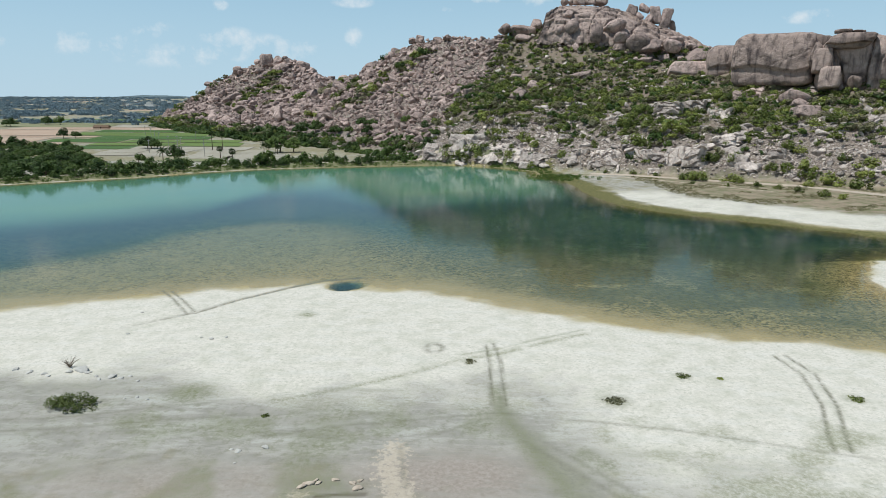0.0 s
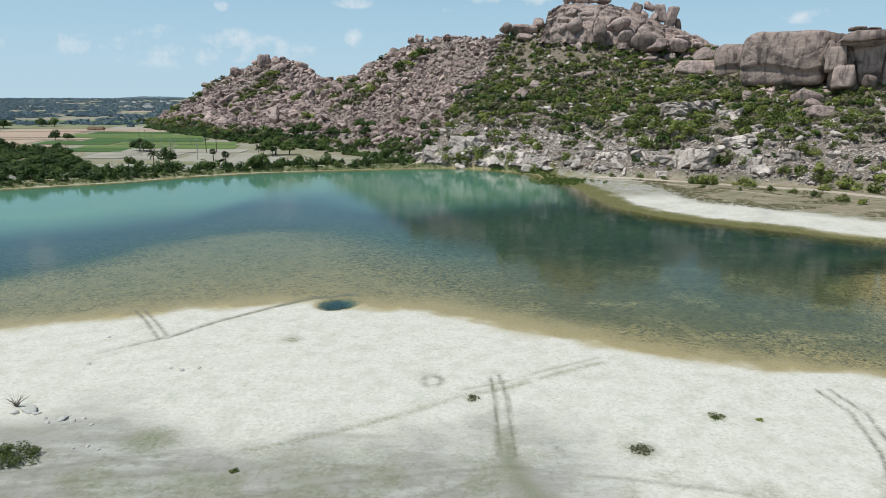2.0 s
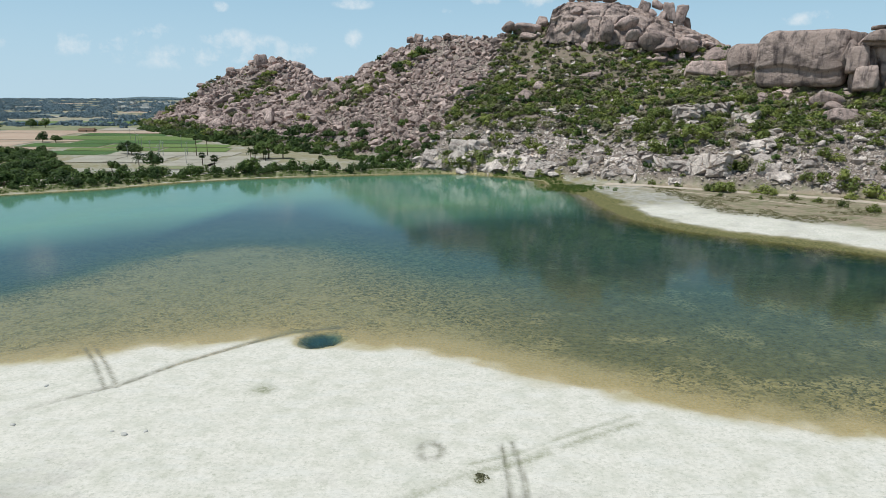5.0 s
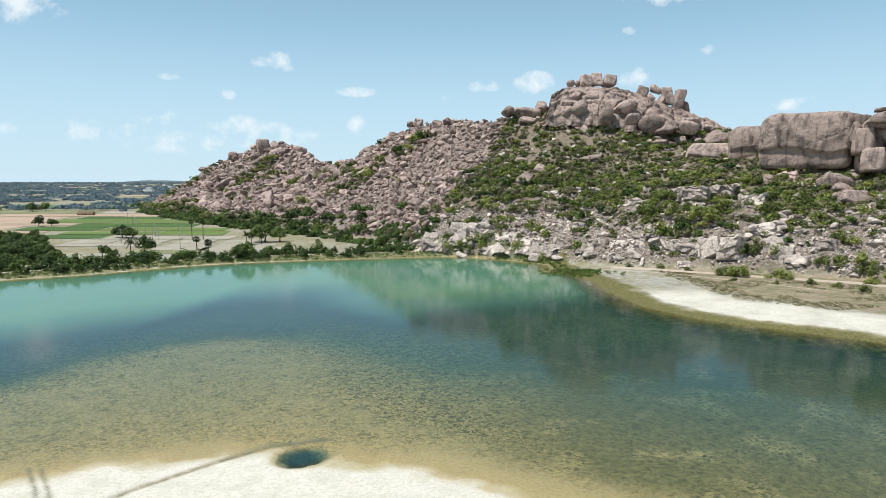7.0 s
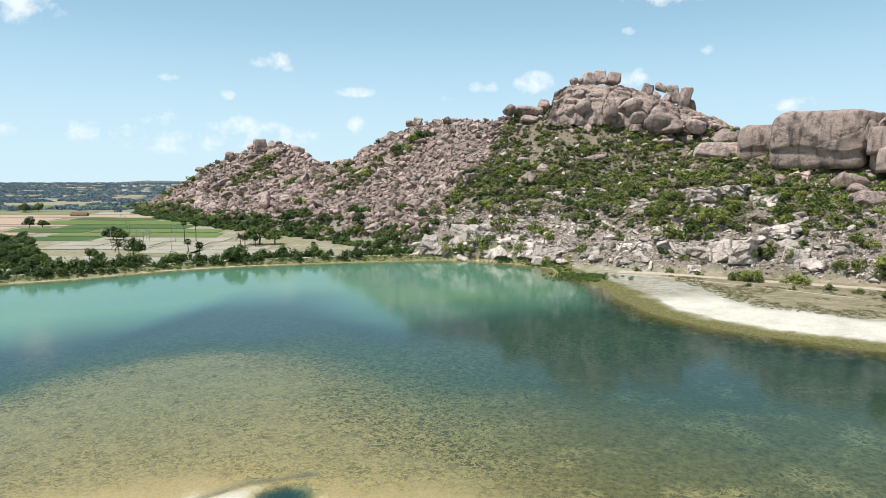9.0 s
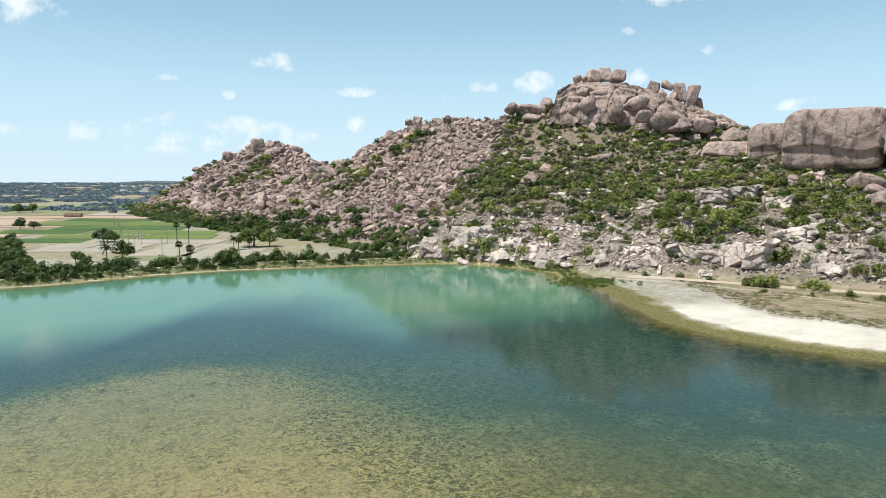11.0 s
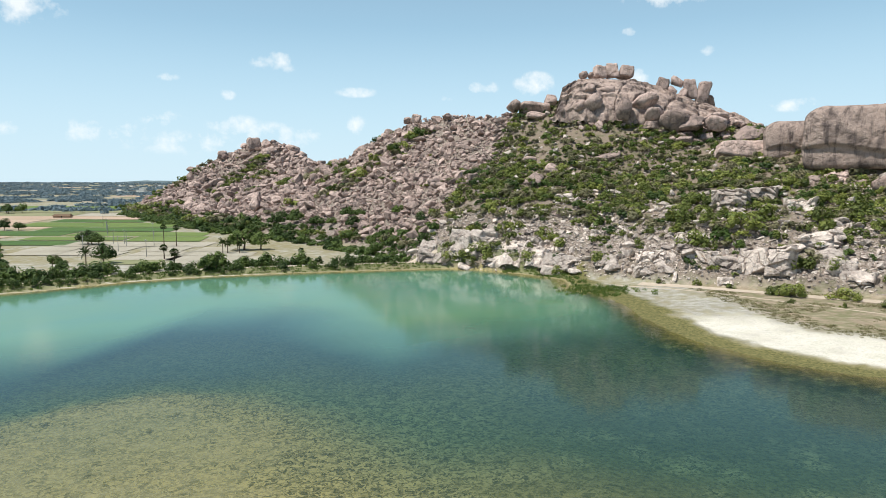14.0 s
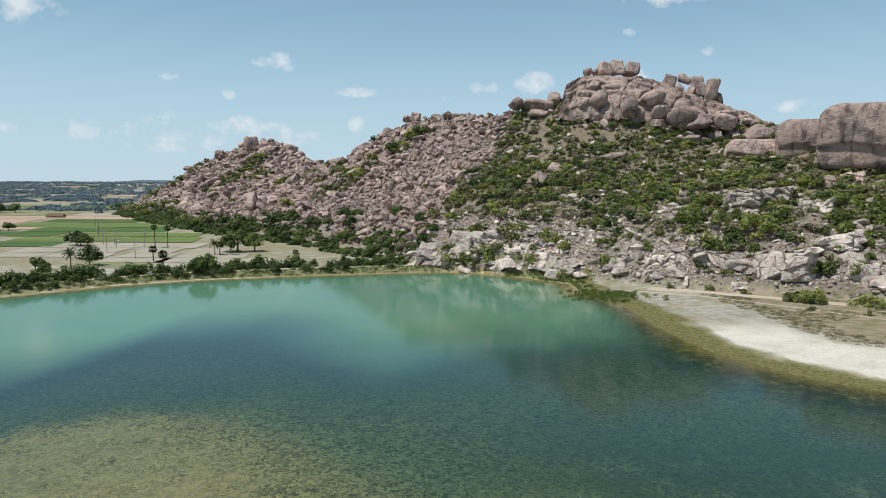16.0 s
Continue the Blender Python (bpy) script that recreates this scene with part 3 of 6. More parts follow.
def spread(parts):
    out = [parts[0][0]]
    for a, b, step in parts:
        n = max(1, int(round((b - a) / step)))
        out += [a + (b - a) * (i + 1) / n for i in range(n)]
    return np.array(out)


XS = spread(((-5000, -1500, 250), (-1500, -420, 45), (-420, -110, 5), (-110, -76, 2), (-76, 66, 0.34), (66, 130, 1.6), (130, 260, 4), (260, 700, 22), (700, 5000, 300)))
YS = spread(((-3000, -300, 220), (-300, 20, 20), (20, 50, 1.6), (50, 124, 0.32), (124, 220, 1.5), (220, 350, 1.3), (350, 880, 4.5), (880, 1600, 40), (1600, 4950, 170)))


def ground():
    gx, gy = np.meshgrid(XS, YS)
    x, y = gx.ravel(), gy.ravel()
    z = land_height(x, y)
    d = lake_distance(x, y)
    hill = hill_height(x, y)
    n, n2 = fbm(x, y, 18, 4, 31), fbm(x, y, 5, 4, 37)
    # white salt crust on the near beach and on the right bank
    salt = ease(y + 26 * (n - 0.5) + 6 * (n2 - 0.5), 66, 86) * ease(-x, -24, -6) + ease(y + 26 * (n - 0.5), 46, 68) * (1 - ease(-x, -24, -6))
    salt *= (y < 160)
    side = ease(x, 40, 60) * ease(y, 140, 160)
    salt = np.where(side > 0, (1 - ease(d + 9 * (n2 - 0.5) + 6 * (n - 0.5), 23, 32)) * ease(d + 3 * (n2 - 0.5) - np.interp(y, [180, 215, 245], [5, 6.5, 9]), 0, 3) * ease(252 - y, 0, 26) * (0.45 + 0.65 * n2), salt)
    far = (y > 225) & (x < 40) | (x < -100)
    salt = np.where(far, ease(1.3 - d, 0, 0.5) * 0.6 * ease(-x, 40, 80), salt)
    salt = np.where((np.abs(x) > 300) | (y > 700) | (y < -200), 0, salt)
    rut = np.zeros(x.shape)
    for r in RUTS:
        rut = np.maximum(rut, np.exp(-(line_dist(x, y, r) / 0.24) ** 2))
    rut = np.maximum(rut, np.exp(-(line_dist(x, y, DITCH) / 0.5) ** 2) * 0.9 * ease(y, 92, 104))
    rut = np.maximum(rut, np.exp(-((np.hypot((x + 0.5) / 1.1, (y - 88) / 1.5) - 1) / 0.35) ** 2) * 0.75 * n2 * 1.6)
    q = np.hypot((x - POOL[0]) / 3.6, (y - POOL[1]) / 3.2)
    for r in FAINT:
        rut = np.maximum(rut, np.exp(-(line_dist(x, y, r) / 0.3) ** 2) * 0.55 * (0.4 + n2))
    rut = np.clip(rut, 0, 1) * (y < 160)
    algae = np.zeros(x.shape)
    for tx, ty, r in TUFTS:
        algae = np.maximum(algae, np.exp(-(np.hypot(x - tx, (y - ty)) / r) ** 2) * 0.9)
    algae = np.maximum(algae, np.exp(-(line_dist(x, y, [(a + 0.4, b - 0.75) for a, b in RIDGE_LINE]) / 0.5) ** 2) * 0.62 * ease(n2, 0.35, 0.65))
    algae = np.maximum(algae, np.exp(-(line_dist(x, y, [(a - 0.3, b + 0.6) for a, b in RIDGE_LINE[4:]]) / 0.4) ** 2) * 0.5 * ease(n2, 0.4, 0.65))
    algae = np.maximum(algae, np.exp(-(line_dist(x, y, TRAIL) / 1.1) ** 2) * 0.6)
    algae = np.maximum(algae, ease(n2 + n, 1.08, 1.3) * 0.55 * ease(78 - y, 0, 14) * (y > 20))
    algae = np.clip(algae, 0, 1) * (y < 160)
    # marks on the near beach: pale sand, brown mud, trodden weed, a small gully
    front = (y < 110) & (y > 35)
    sand = np.exp(-(line_dist(x, y, [(-3.4, 61.5), (-3.9, 58), (-2.6, 54.5), (-1.5, 49)]) / 1.9) ** 2) + np.exp(-(np.hypot((x + 11) / 1.5, (y - 53.4) / 0.9)) ** 2)
    mud = np.exp(-(np.hypot((x - 3) / 9, (y - 57) / 5)) ** 2) + 0.8 * np.exp(-(np.hypot((x + 22) / 20, (y - 55) / 5)) ** 2)
    trod = 0.9 * np.exp(-(line_dist(x, y, [(7.2, 73), (7.3, 69.5), (9.2, 65), (11, 60), (13.5, 54)]) / np.interp(y, [56, 66, 73], [2.4, 1.9, 0.7])) ** 2)
    for tx, ty, rx, ry, amount in ((-42, 74.5, 9, 2.4, 0.8), (-28, 73.5, 4, 2.2, 0.9), (-40, 64, 10, 3, 0.55), (-31, 57, 10, 2.5, 0.6), (-9.5, 66, 8, 1.6, 0.6), (-8, 74.4, 7, 0.7, 0.6), (-18, 66.5, 9, 1.6, 0.55),
                                   (18, 61, 9, 1.4, 0.5), (30, 59, 9, 1.6, 0.5), (-1, 68, 6, 0.7, 0.7), (-8, 55, 7, 1.6, 0.7), (20, 72.3, 2.2, 1.6, 0.6)):
        trod = np.maximum(trod, amount * np.exp(-(np.hypot((x - tx) / rx, (y - ty) / ry)) ** 2) * (0.35 + 1.1 * n2))
    gully = np.exp(-(line_dist(x, y, [(-9.5, 53.2), (-7.4, 53.6), (-5.4, 53.7)]) / 0.22) ** 2) * ease(n2, 0.3, 0.5)
    mark = np.clip(np.stack([sand, mud, trod, gully], 1), 0, 1) * front[:, None]
    grass = np.clip(0.42 + 0.5 * (n - 0.5), 0, 1)
    grass = np.where(y < 120, 0.02 + 0.5 * n * ease(74 - y + 10 * (n2 - 0.5), 6, 22), grass)
    grass = np.where(far & (d < 13), 1.0, grass)
    grass = np.where((y > 330) & (d > 13), grass + 0.15, grass)
    algae = np.where(far & (d > 1.2) & (d < 12) & (y > 200), np.maximum(algae, 0.95 * ease(n2, 0.2, 0.5)), algae)
    wet = ease(-d + 6.0 * (n2 - 0.5), -2.2, 2.0) * (d < 5)
    wet = np.maximum(wet, ease(1.2 - q, 0, 0.2) * 0.9)
    wet = np.where((side > 0) & ~far, np.maximum(wet, (1 - ease(d + 3 * (n2 - 0.5), 5.5, 8.5)) * 0.8), wet)
    wet = np.where(far, 0, wet)
    past = shoal_depth(x, y)
    weed = np.clip(0.55 * ease(-d + 12 * (n - 0.5), -3, 9) + 0.5 * ease(past + 14 * (n - 0.5), -6, 10), 0, 1)
    # the weedy fringe below the right bank
    fringe = side * ease(d, -20, -8) * (d < 0)
    weed = weed * (1 - fringe) + fringe * np.clip(0.55 + 0.6 * (n - 0.4) + ease(-d, 0, 5) * 0.5, 0, 1)
    weed = np.where((side > 0) & (d >= 0), (0.35 * (1 - d / 7) + 0.3 * n2) * (d < 7), weed)
    soil = np.stack([np.clip(salt, 0, 1), grass, rut, np.clip(wet, 0, 1)], 1)
    fd = np.where(inside(x, y, HILL), line_dist(x, y, FOOT), 0)
    bare = ease(-22 + (y - 330) * 0.52 - x + 22 * (n - 0.5), -4, 4)
    stony = ease(fd, 0.5, 4) * np.maximum(bare, (1 - ease(fd + 40 * (n - 0.5), 24, 42)) * (0.35 + 0.9 * n2))
    # the right bank: brown flat, then a mat of olive weed, dark green where it goes under
    flat = (side > 0) & ~far
    earth = np.where(flat, ease(d + 9 * (n2 - 0.5) + 6 * (n - 0.5), 25, 34) * (1 - ease(hill, 0.4, 3)), 0)
    mat_weed = np.where(flat, ease(d + 4 * (n2 - 0.5), -7, -1) * (1 - ease(d + 8 * (n2 - 0.5) - np.interp(y, [180, 215, 245], [0, 1.5, 3]), 3.5, 8)), 0)
    dark_weed = np.where((x > 35) & (y > 140) & (y < 275), ease(d + 6 * (n2 - 0.5), -17, -8) * (1 - ease(d + 4 * (n2 - 0.5), -3.5, -0.5)), 0)
    # olive weed over the lake floor of the right-hand bay
    mat_weed = np.maximum(mat_weed, 0.8 * ease(x + 14 * (n - 0.5), -6, 22) * ease(-d + 8 * (n2 - 0.5), 5, 14) * ease(190 - y, 0, 30) * ease(n2, 0.2, 0.5))
    dark_weed = np.maximum(dark_weed, 0.85 * ease(1.05 - q, 0.0, 0.5))
    bank = np.stack([earth, mat_weed, dark_weed, 0 * earth], 1)
    under = np.stack([weed * ((d < 0.5) | (side > 0)), ease(hill, 0.3, 3), algae, np.clip(stony, 0, 1)], 1)
    ny, nx = gx.shape
    i = np.arange(ny * nx).reshape(ny, nx)
    faces = np.stack([i[:-1, :-1], i[:-1, 1:], i[1:, 1:], i[1:, :-1]], -1).reshape(-1, 4)
    me = mesh_np("ground", np.stack([x, y, z], 1), faces, True, (GROUND,), soil=soil, under=under, bank=bank, mark=mark)
    tagged(new("ground", me), "white salt-crusted beach, lake bed, dry plain and bare hillside soil", "ground", kind="structure")


def water():
    xs, ys = spread(((-420, -110, 4), (-110, 128, 1.6))), spread(((-9, 90, 3), (90, 240, 1.6), (240, 331, 3)))
    gx, gy = np.meshgrid(xs, ys)
    x, y = gx.ravel(), gy.ravel()
    d = lake_distance(x, y)
    depth = np.clip(-land_height(x, y), 0, 5)
    n = fbm(x, y, 30, 3, 41)
    # green silt hangs in the far half of the lake; a weedy shoal stays clear in front of it
    n2 = fbm(x, y, 11, 4, 47)
    edge = np.interp(x, [-220, -130, -95, -72, -62, -42, -24, -12, 10, 40, 70], [120, 150, 172, 190, 221, 226, 206, 196, 206, 214, 250])
    silt = ease(y + 16 * (n - 0.5) + 9 * (n2 - 0.5), edge - 16, edge + 46)
    silt *= 1 - ease(x, 40, 56) * ease(262 - y, 0, 40)
    ny, nx = gx.shape
    i = np.arange(ny * nx).reshape(ny, nx)
    faces = np.stack([i[:-1, :-1], i[:-1, 1:], i[1:, 1:], i[1:, :-1]], -1).reshape(-1, 4)
    wetq = (d < 12).reshape(ny, nx)
    keep = (wetq[:-1, :-1] | wetq[1:, 1:] | wetq[:-1, 1:] | wetq[1:, :-1]).ravel()
    me = mesh_np("lake_water", np.stack([x, y, np.zeros(x.shape)], 1), faces[keep], True, (WATER,), depth=depth, silt=silt)
    tagged(new("water", me), "still lake, clear and weedy near, milky green farther out", "lake", kind="structure")


ground()
water()


# ---- rocks ----
def ico(level):
    bm = bmesh.new()
    bmesh.ops.create_icosphere(bm, subdivisions=level, radius=1)
    v = np.array([tuple(p.co) for p in bm.verts])
    f = np.array([[q.index for q in p.verts] for p in bm.faces])
    bm.free()
    return v, f


ICO = {k: ico(k) for k in (2, 3, 4, 6)}


def rock_shape(seed, level, planes=13, power=9.0, boxy=False, rough=0.05, cracks=0):
    """A weathered rock of about one metre radius: a sphere cut by soft planes."""
    rng = np.random.default_rng(seed)
    dirs, faces = ICO[level]
    normals = rng.normal(size=(planes, 3))
    dist = rng.uniform(0.74, 1.06, planes)
    if boxy:
        axes = np.concatenate([np.eye(3), -np.eye(3)]) + rng.normal(scale=0.1, size=(6, 3))
        normals = np.concatenate([axes, normals[: planes // 3]])
        dist = np.concatenate([rng.uniform(0.84, 0.96, 6), rng.uniform(1.0, 1.2, planes // 3)])
    normals /= np.linalg.norm(normals, axis=1)[:, None]
    k = np.maximum(dirs @ normals.T / dist, 0) ** power
    r = k.sum(1) ** (-1 / power)
    wob = fbm(dirs[:, 0] * 3 + dirs[:, 2] * 2 + seed, dirs[:, 1] * 3 - dirs[:, 2] * 1.7, 1.0, 3, seed) - 0.5
    r = np.minimum(r, 1.5) * (1 + rough * 2 * wob)
    v = dirs * r[:, None]
    for _ in range(cracks):          # deep joints across the rock
        n = rng.normal(size=3) * ((0.25, 0.25, 1.0) if power < 11 and level == 4 else (1, 1, 0.35))
        n /= np.linalg.norm(n)
        s = v @ n - rng.uniform(-0.5, 0.5) + 0.05 * wob
        v = v * (1 - 0.075 * np.exp(-(s / 0.035) ** 2))[:, None]
    return v, faces


def hull_shape(seed, points=14, bevel=0.07):
    """A split rock: the hull of random points, its edges a little worn."""
    rng = np.random.default_rng(seed)
    p = rng.normal(size=(points, 3))
    p /= np.linalg.norm(p, axis=1)[:, None]
    p *= rng.uniform(0.8, 1.0, points)[:, None]
    bm = bmesh.new()
    for q in p:
        bm.verts.new(q)
    bmesh.ops.convex_hull(bm, input=list(bm.verts))
    bmesh.ops.delete(bm, geom=[v for v in bm.verts if not v.link_faces], context="VERTS")
    bmesh.ops.dissolve_limit(bm, angle_limit=radians(16), verts=list(bm.verts), edges=list(bm.edges))
    if bevel:
        bmesh.ops.bevel(bm, geom=list(bm.edges), offset=bevel, segments=1, affect="EDGES")
    bmesh.ops.triangulate(bm, faces=list(bm.faces))
    bm.verts.index_update()
    v = np.array([tuple(q.co) for q in bm.verts])
    f = np.array([[q.index for q in t.verts] for t in bm.faces])
    bm.free()
    return v / np.abs(v).max(0), f


def spin(rng, n, tilt=0.5):
    """n random turns, mostly about the vertical."""
    a, b, c = rng.uniform(0, 2 * np.pi, n), rng.normal(0, tilt, n), rng.normal(0, tilt, n)
    ca, sa, cb, sb, cc, sc = np.cos(a), np.sin(a), np.cos(b), np.sin(b), np.cos(c), np.sin(c)
    z0, o = np.zeros(n), np.ones(n)
    rz = np.stack([ca, -sa, z0, sa, ca, z0, z0, z0, o], 1).reshape(n, 3, 3)
    rx = np.stack([o, z0, z0, z0, cb, -sb, z0, sb, cb], 1).reshape(n, 3, 3)
    ry = np.stack([cc, z0, sc, z0, o, z0, -sc, z0, cc], 1).reshape(n, 3, 3)
    return rz @ rx @ ry


def strew(name, protos, places, scales, turns, material, label, category, seed=0, smooth=True):
    """Many like pieces as one mesh of kind stuff."""
    rng = np.random.default_rng(seed)
    pick = rng.integers(0, len(protos), len(places))
    vs, fs, ts, n = [], [], [], 0
    for k, (pv, pf) in enumerate(protos):
        sel = np.flatnonzero(pick == k)
        if not len(sel):
            continue
        w = np.einsum("nij,nvj->nvi", turns[sel], pv[None] * scales[sel][:, None, :]) + places[sel][:, None, :]
        vs.append(w.reshape(-1, 3))
        fs.append((pf[None] + (np.arange(len(sel)) * len(pv))[:, None, None] + n).reshape(-1, pf.shape[1]))
        ts.append(np.repeat(rng.uniform(0, 1, len(sel)), len(pv)))
        n += len(sel) * len(pv)
    me = mesh_np(name, np.concatenate(vs), np.concatenate(fs), smooth, (material,), tint=np.concatenate(ts))
    return tagged(new(name, me), label, category, kind="stuff")


def scatter(step, x0, x1, y0, y1, seed, jitter=0.9):
    """Jittered grid of places on the plan."""
    rng = np.random.default_rng(seed)
    gx, gy = np.meshgrid(np.arange(x0, x1, step), np.arange(y0, y1, step))
    x = gx.ravel() + rng.uniform(-0.5, 0.5, gx.size) * step * jitter
    y = gy.ravel() + rng.uniform(-0.5, 0.5, gx.size) * step * jitter
    return x, y, rng


def foot_distance(x, y):
    return np.where(inside(x, y, HILL), line_dist(x, y, FOOT), -1)


def in_front(x, y, past=9):
    """True on the side of the crest that faces the lake, or just over it."""
    best, side = np.full(x.shape, 1e9), np.zeros(x.shape)
    for (ax, ay), (bx, by) in zip(CREST_LINE[:-1], CREST_LINE[1:]):
        dx, dy = bx - ax, by - ay
        t = np.clip(((x - ax) * dx + (y - ay) * dy) / (dx * dx + dy * dy), 0, 1)
        d = np.hypot(x - ax - t * dx, y - ay - t * dy)
        s = (x - ax) * dy - (y - ay) * dx
        side = np.where(d < best, s, side)
        best = np.minimum(best, d)
    return (side > 0) | (best < past)


def rubble_edge(y):
    """East of this line the slope is soil and scrub; west of it bare boulders."""
    return -22 + (y - 330) * 0.52


ROCK_MESHES = {}


def rock_mesh(kind, i):
    if (kind, i) not in ROCK_MESHES:
        if kind == "split":
            ROCK_MESHES[kind, i] = hull_shape(1300 + i, 15, 0.06)
            return ROCK_MESHES[kind, i]
        spec = {"round": (3, 9, 26.0, False, 0.10, 0), "block": (4, 10, 22.0, True, 0.06, 1), "slab": (4, 8, 20.0, True, 0.05, 3),
                "small": (2, 8, 34.0, False, 0.08, 0), "crag": (4, 13, 40.0, False, 0.16, 5)}[kind]
        v, f = rock_shape(100 * len(kind) + 17 * i + ord(kind[0]), spec[0], spec[1], spec[2], spec[3], spec[4], spec[5])
        v = v / np.abs(v).max(0)
        if kind == "slab":           # the foot of a slab is undercut
            v[:, 1] *= np.where(v[:, 1] < 0, 1 - 0.3 * ease(-v[:, 2] + 0.3 * np.sin(v[:, 0] * 5), 0.1, 0.5), 1)
        if kind == "crag":
            v += 0.05 * (fbm(v[:, 0] * 4 + v[:, 2] * 3, v[:, 1] * 4 - v[:, 2] * 3, 1.0, 4, i) - 0.5)[:, None] * v
        ROCK_MESHES[kind, i] = v, f
    return ROCK_MESHES[kind, i]


ROCK_DATA = {}


def place_rock(kind, i, at, size, turn, material, name, label, group, tilt=(0, 0)):
    """One boulder as a thing of its own; alike ones share a mesh."""
    key = (kind, i, material.name)
    if key not in ROCK_DATA:
        v, f = rock_mesh(kind, i)
        ROCK_DATA[key] = mesh_np(name, v, f, kind not in ("split", "crag"), (material,))
    ob = new(name, ROCK_DATA[key])
    ob.matrix_basis = Matrix.Translation(at) @ Euler((tilt[0], tilt[1], turn)).to_matrix().to_4x4() @ Matrix.Diagonal((*size, 1))
    return tagged(ob, label, "stone" if name == "stone" else "boulder", group)


# the great rocks: x, y, z of the middle, half sizes, kind (f: pale fresh rock)
SUMMIT_STONES = (
    (68.8, 438.0, 88.5, 2.5, 2.5, 2.8, "round"),
    (73.1, 438.0, 88.3, 2.2, 2.2, 2.2, "round"),
    (77.5, 437.0, 89.5, 3.6, 3.6, 3.7, "block"),
    (84.1, 437.0, 90.1, 3.6, 3.6, 4.3, "block"),
    (91.1, 437.0, 89.5, 4.1, 4.1, 3.4, "block"),
    (99.4, 430.0, 81.2, 2.7, 2.7, 2.7, "round"),
    (108.7, 430.0, 82.3, 3.5, 3.5, 3.3, "block"),
    (116.0, 431.0, 83.9, 3.2, 3.2, 3.6, "round"),
    (112.6, 427.0, 79.2, 2.4, 2.4, 2.4, "round"),
    (117.9, 426.0, 76.8, 3.2, 3.2, 3.3, "round"),
    (122.4, 428.0, 79.6, 3.5, 3.5, 5.7, "block"),
    (128.1, 427.0, 77.0, 3.2, 4.3, 7.1, "block"),
    (132.8, 428.0, 73.5, 1.6, 2.5, 4.2, "round"),
)
SUMMIT_FRONT = (
    (69.4, 430.0, 79.6, 4.1, 4.1, 3.3, "round"),
    (70.1, 424.0, 71.7, 4.8, 4.3, 5.4, "round"),
    (83.8, 414.0, 67.9, 4.6, 4.2, 6.4, "round"),
    (93.8, 418.0, 71.6, 7.4, 5.2, 4.8, "round"),
    (63.8, 426.0, 70.2, 3.1, 3.1, 3.5, "round"),
    (106.4, 408.0, 62.1, 7.2, 5.8, 5.6, "round"),
    (113.6, 404.0, 59.9, 6.6, 5.3, 3.7, "round"),
    (123.3, 402.0, 60.1, 5.2, 4.2, 3.9, "round"),
    (77.7, 430.0, 77.4, 5.6, 4.5, 3.8, "round"),
    (96.9, 412.0, 65.4, 4.4, 3.5, 3.3, "round"),
    (125.7, 409.0, 63.1, 6.4, 4.9, 3.0, "round"),
)
CREST_STONES = (
    (43.1, 446.0, 72.6, 8.2, 7.4, 3.7, "round"),
    (52.9, 444.0, 75.4, 4.8, 4.8, 4.5, "round"),
    (48.5, 442.0, 71.6, 4.2, 4.2, 3.3, "round"),
    (33.1, 448.0, 73.4, 4.3, 4.3, 3.7, "round"),
    (44.5, 440.0, 67.4, 5.4, 5.4, 3.0, "round"),
    (135.5, 388.0, 53.7, 9.5, 7.5, 4.3, "round"),
    (128.4, 375.0, 46.2, 12.7, 7.6, 4.2, "block"),
)
GREAT_SLABS = (
    (161.7, 314.0, 50.2, 3.1, 3.9, 6.6, "round"),
    (167.6, 320.2, 54.3, 4.8, 4.8, 6.0, "block"),
    (163.8, 311.0, 48.0, 4.4, 4.2, 5.6, "block"),
    (166.2, 308.0, 40.6, 4.8, 4.6, 5.2, "block"),
    (174.6, 304.0, 39.2, 3.0, 2.8, 3.0, "round"),
    (168.8, 307.0, 60.1, 3.6, 3.4, 0.9, "slab"),
    (174.4, 305.5, 60.0, 2.8, 2.8, 0.8, "round"),
    (190.5, 303.9, 55.2, 4.4, 4.2, 3.6, "round"),
    (196.4, 298.9, 46.5, 7.4, 6.2, 10.4, "block"),
    (205.0, 292.7, 45.3, 7.3, 5.8, 9.2, "block"),
)
WEST_PEAK = (
    (-202.0, 801.0, 69.5, 7.5, 7.0, 7.6, "crag"),
    (-191.0, 800.0, 68.0, 7.5, 7.0, 6.6, "crag"),
    (-182.0, 799.0, 64.5, 7.0, 7.0, 6.2, "crag"),
    (-196.0, 794.0, 61.0, 10.0, 8.0, 6.5, "round"),
    (-174.5, 800.0, 63.2, 9.7, 9.7, 7.2, "round"),
    (-163.3, 798.0, 57.2, 6.0, 6.0, 6.0, "round"),
    (-200.0, 796.0, 60.6, 12.0, 12.0, 7.2, "round"),
    (-254.7, 815.0, 59.9, 5.6, 5.6, 4.9, "round"),
    (-243.6, 813.0, 57.5, 7.4, 7.4, 5.5, "round"),
    (-230.3, 810.0, 61.0, 8.6, 8.6, 6.1, "round"),
    (-75.5, 640.0, 58.6, 5.6, 5.6, 3.3, "round"),
    (-44.5, 560.0, 66.1, 5.2, 5.2, 3.2, "round"),
    (-23.5, 506.0, 71.4, 3.2, 3.2, 3.2, "block"),
)
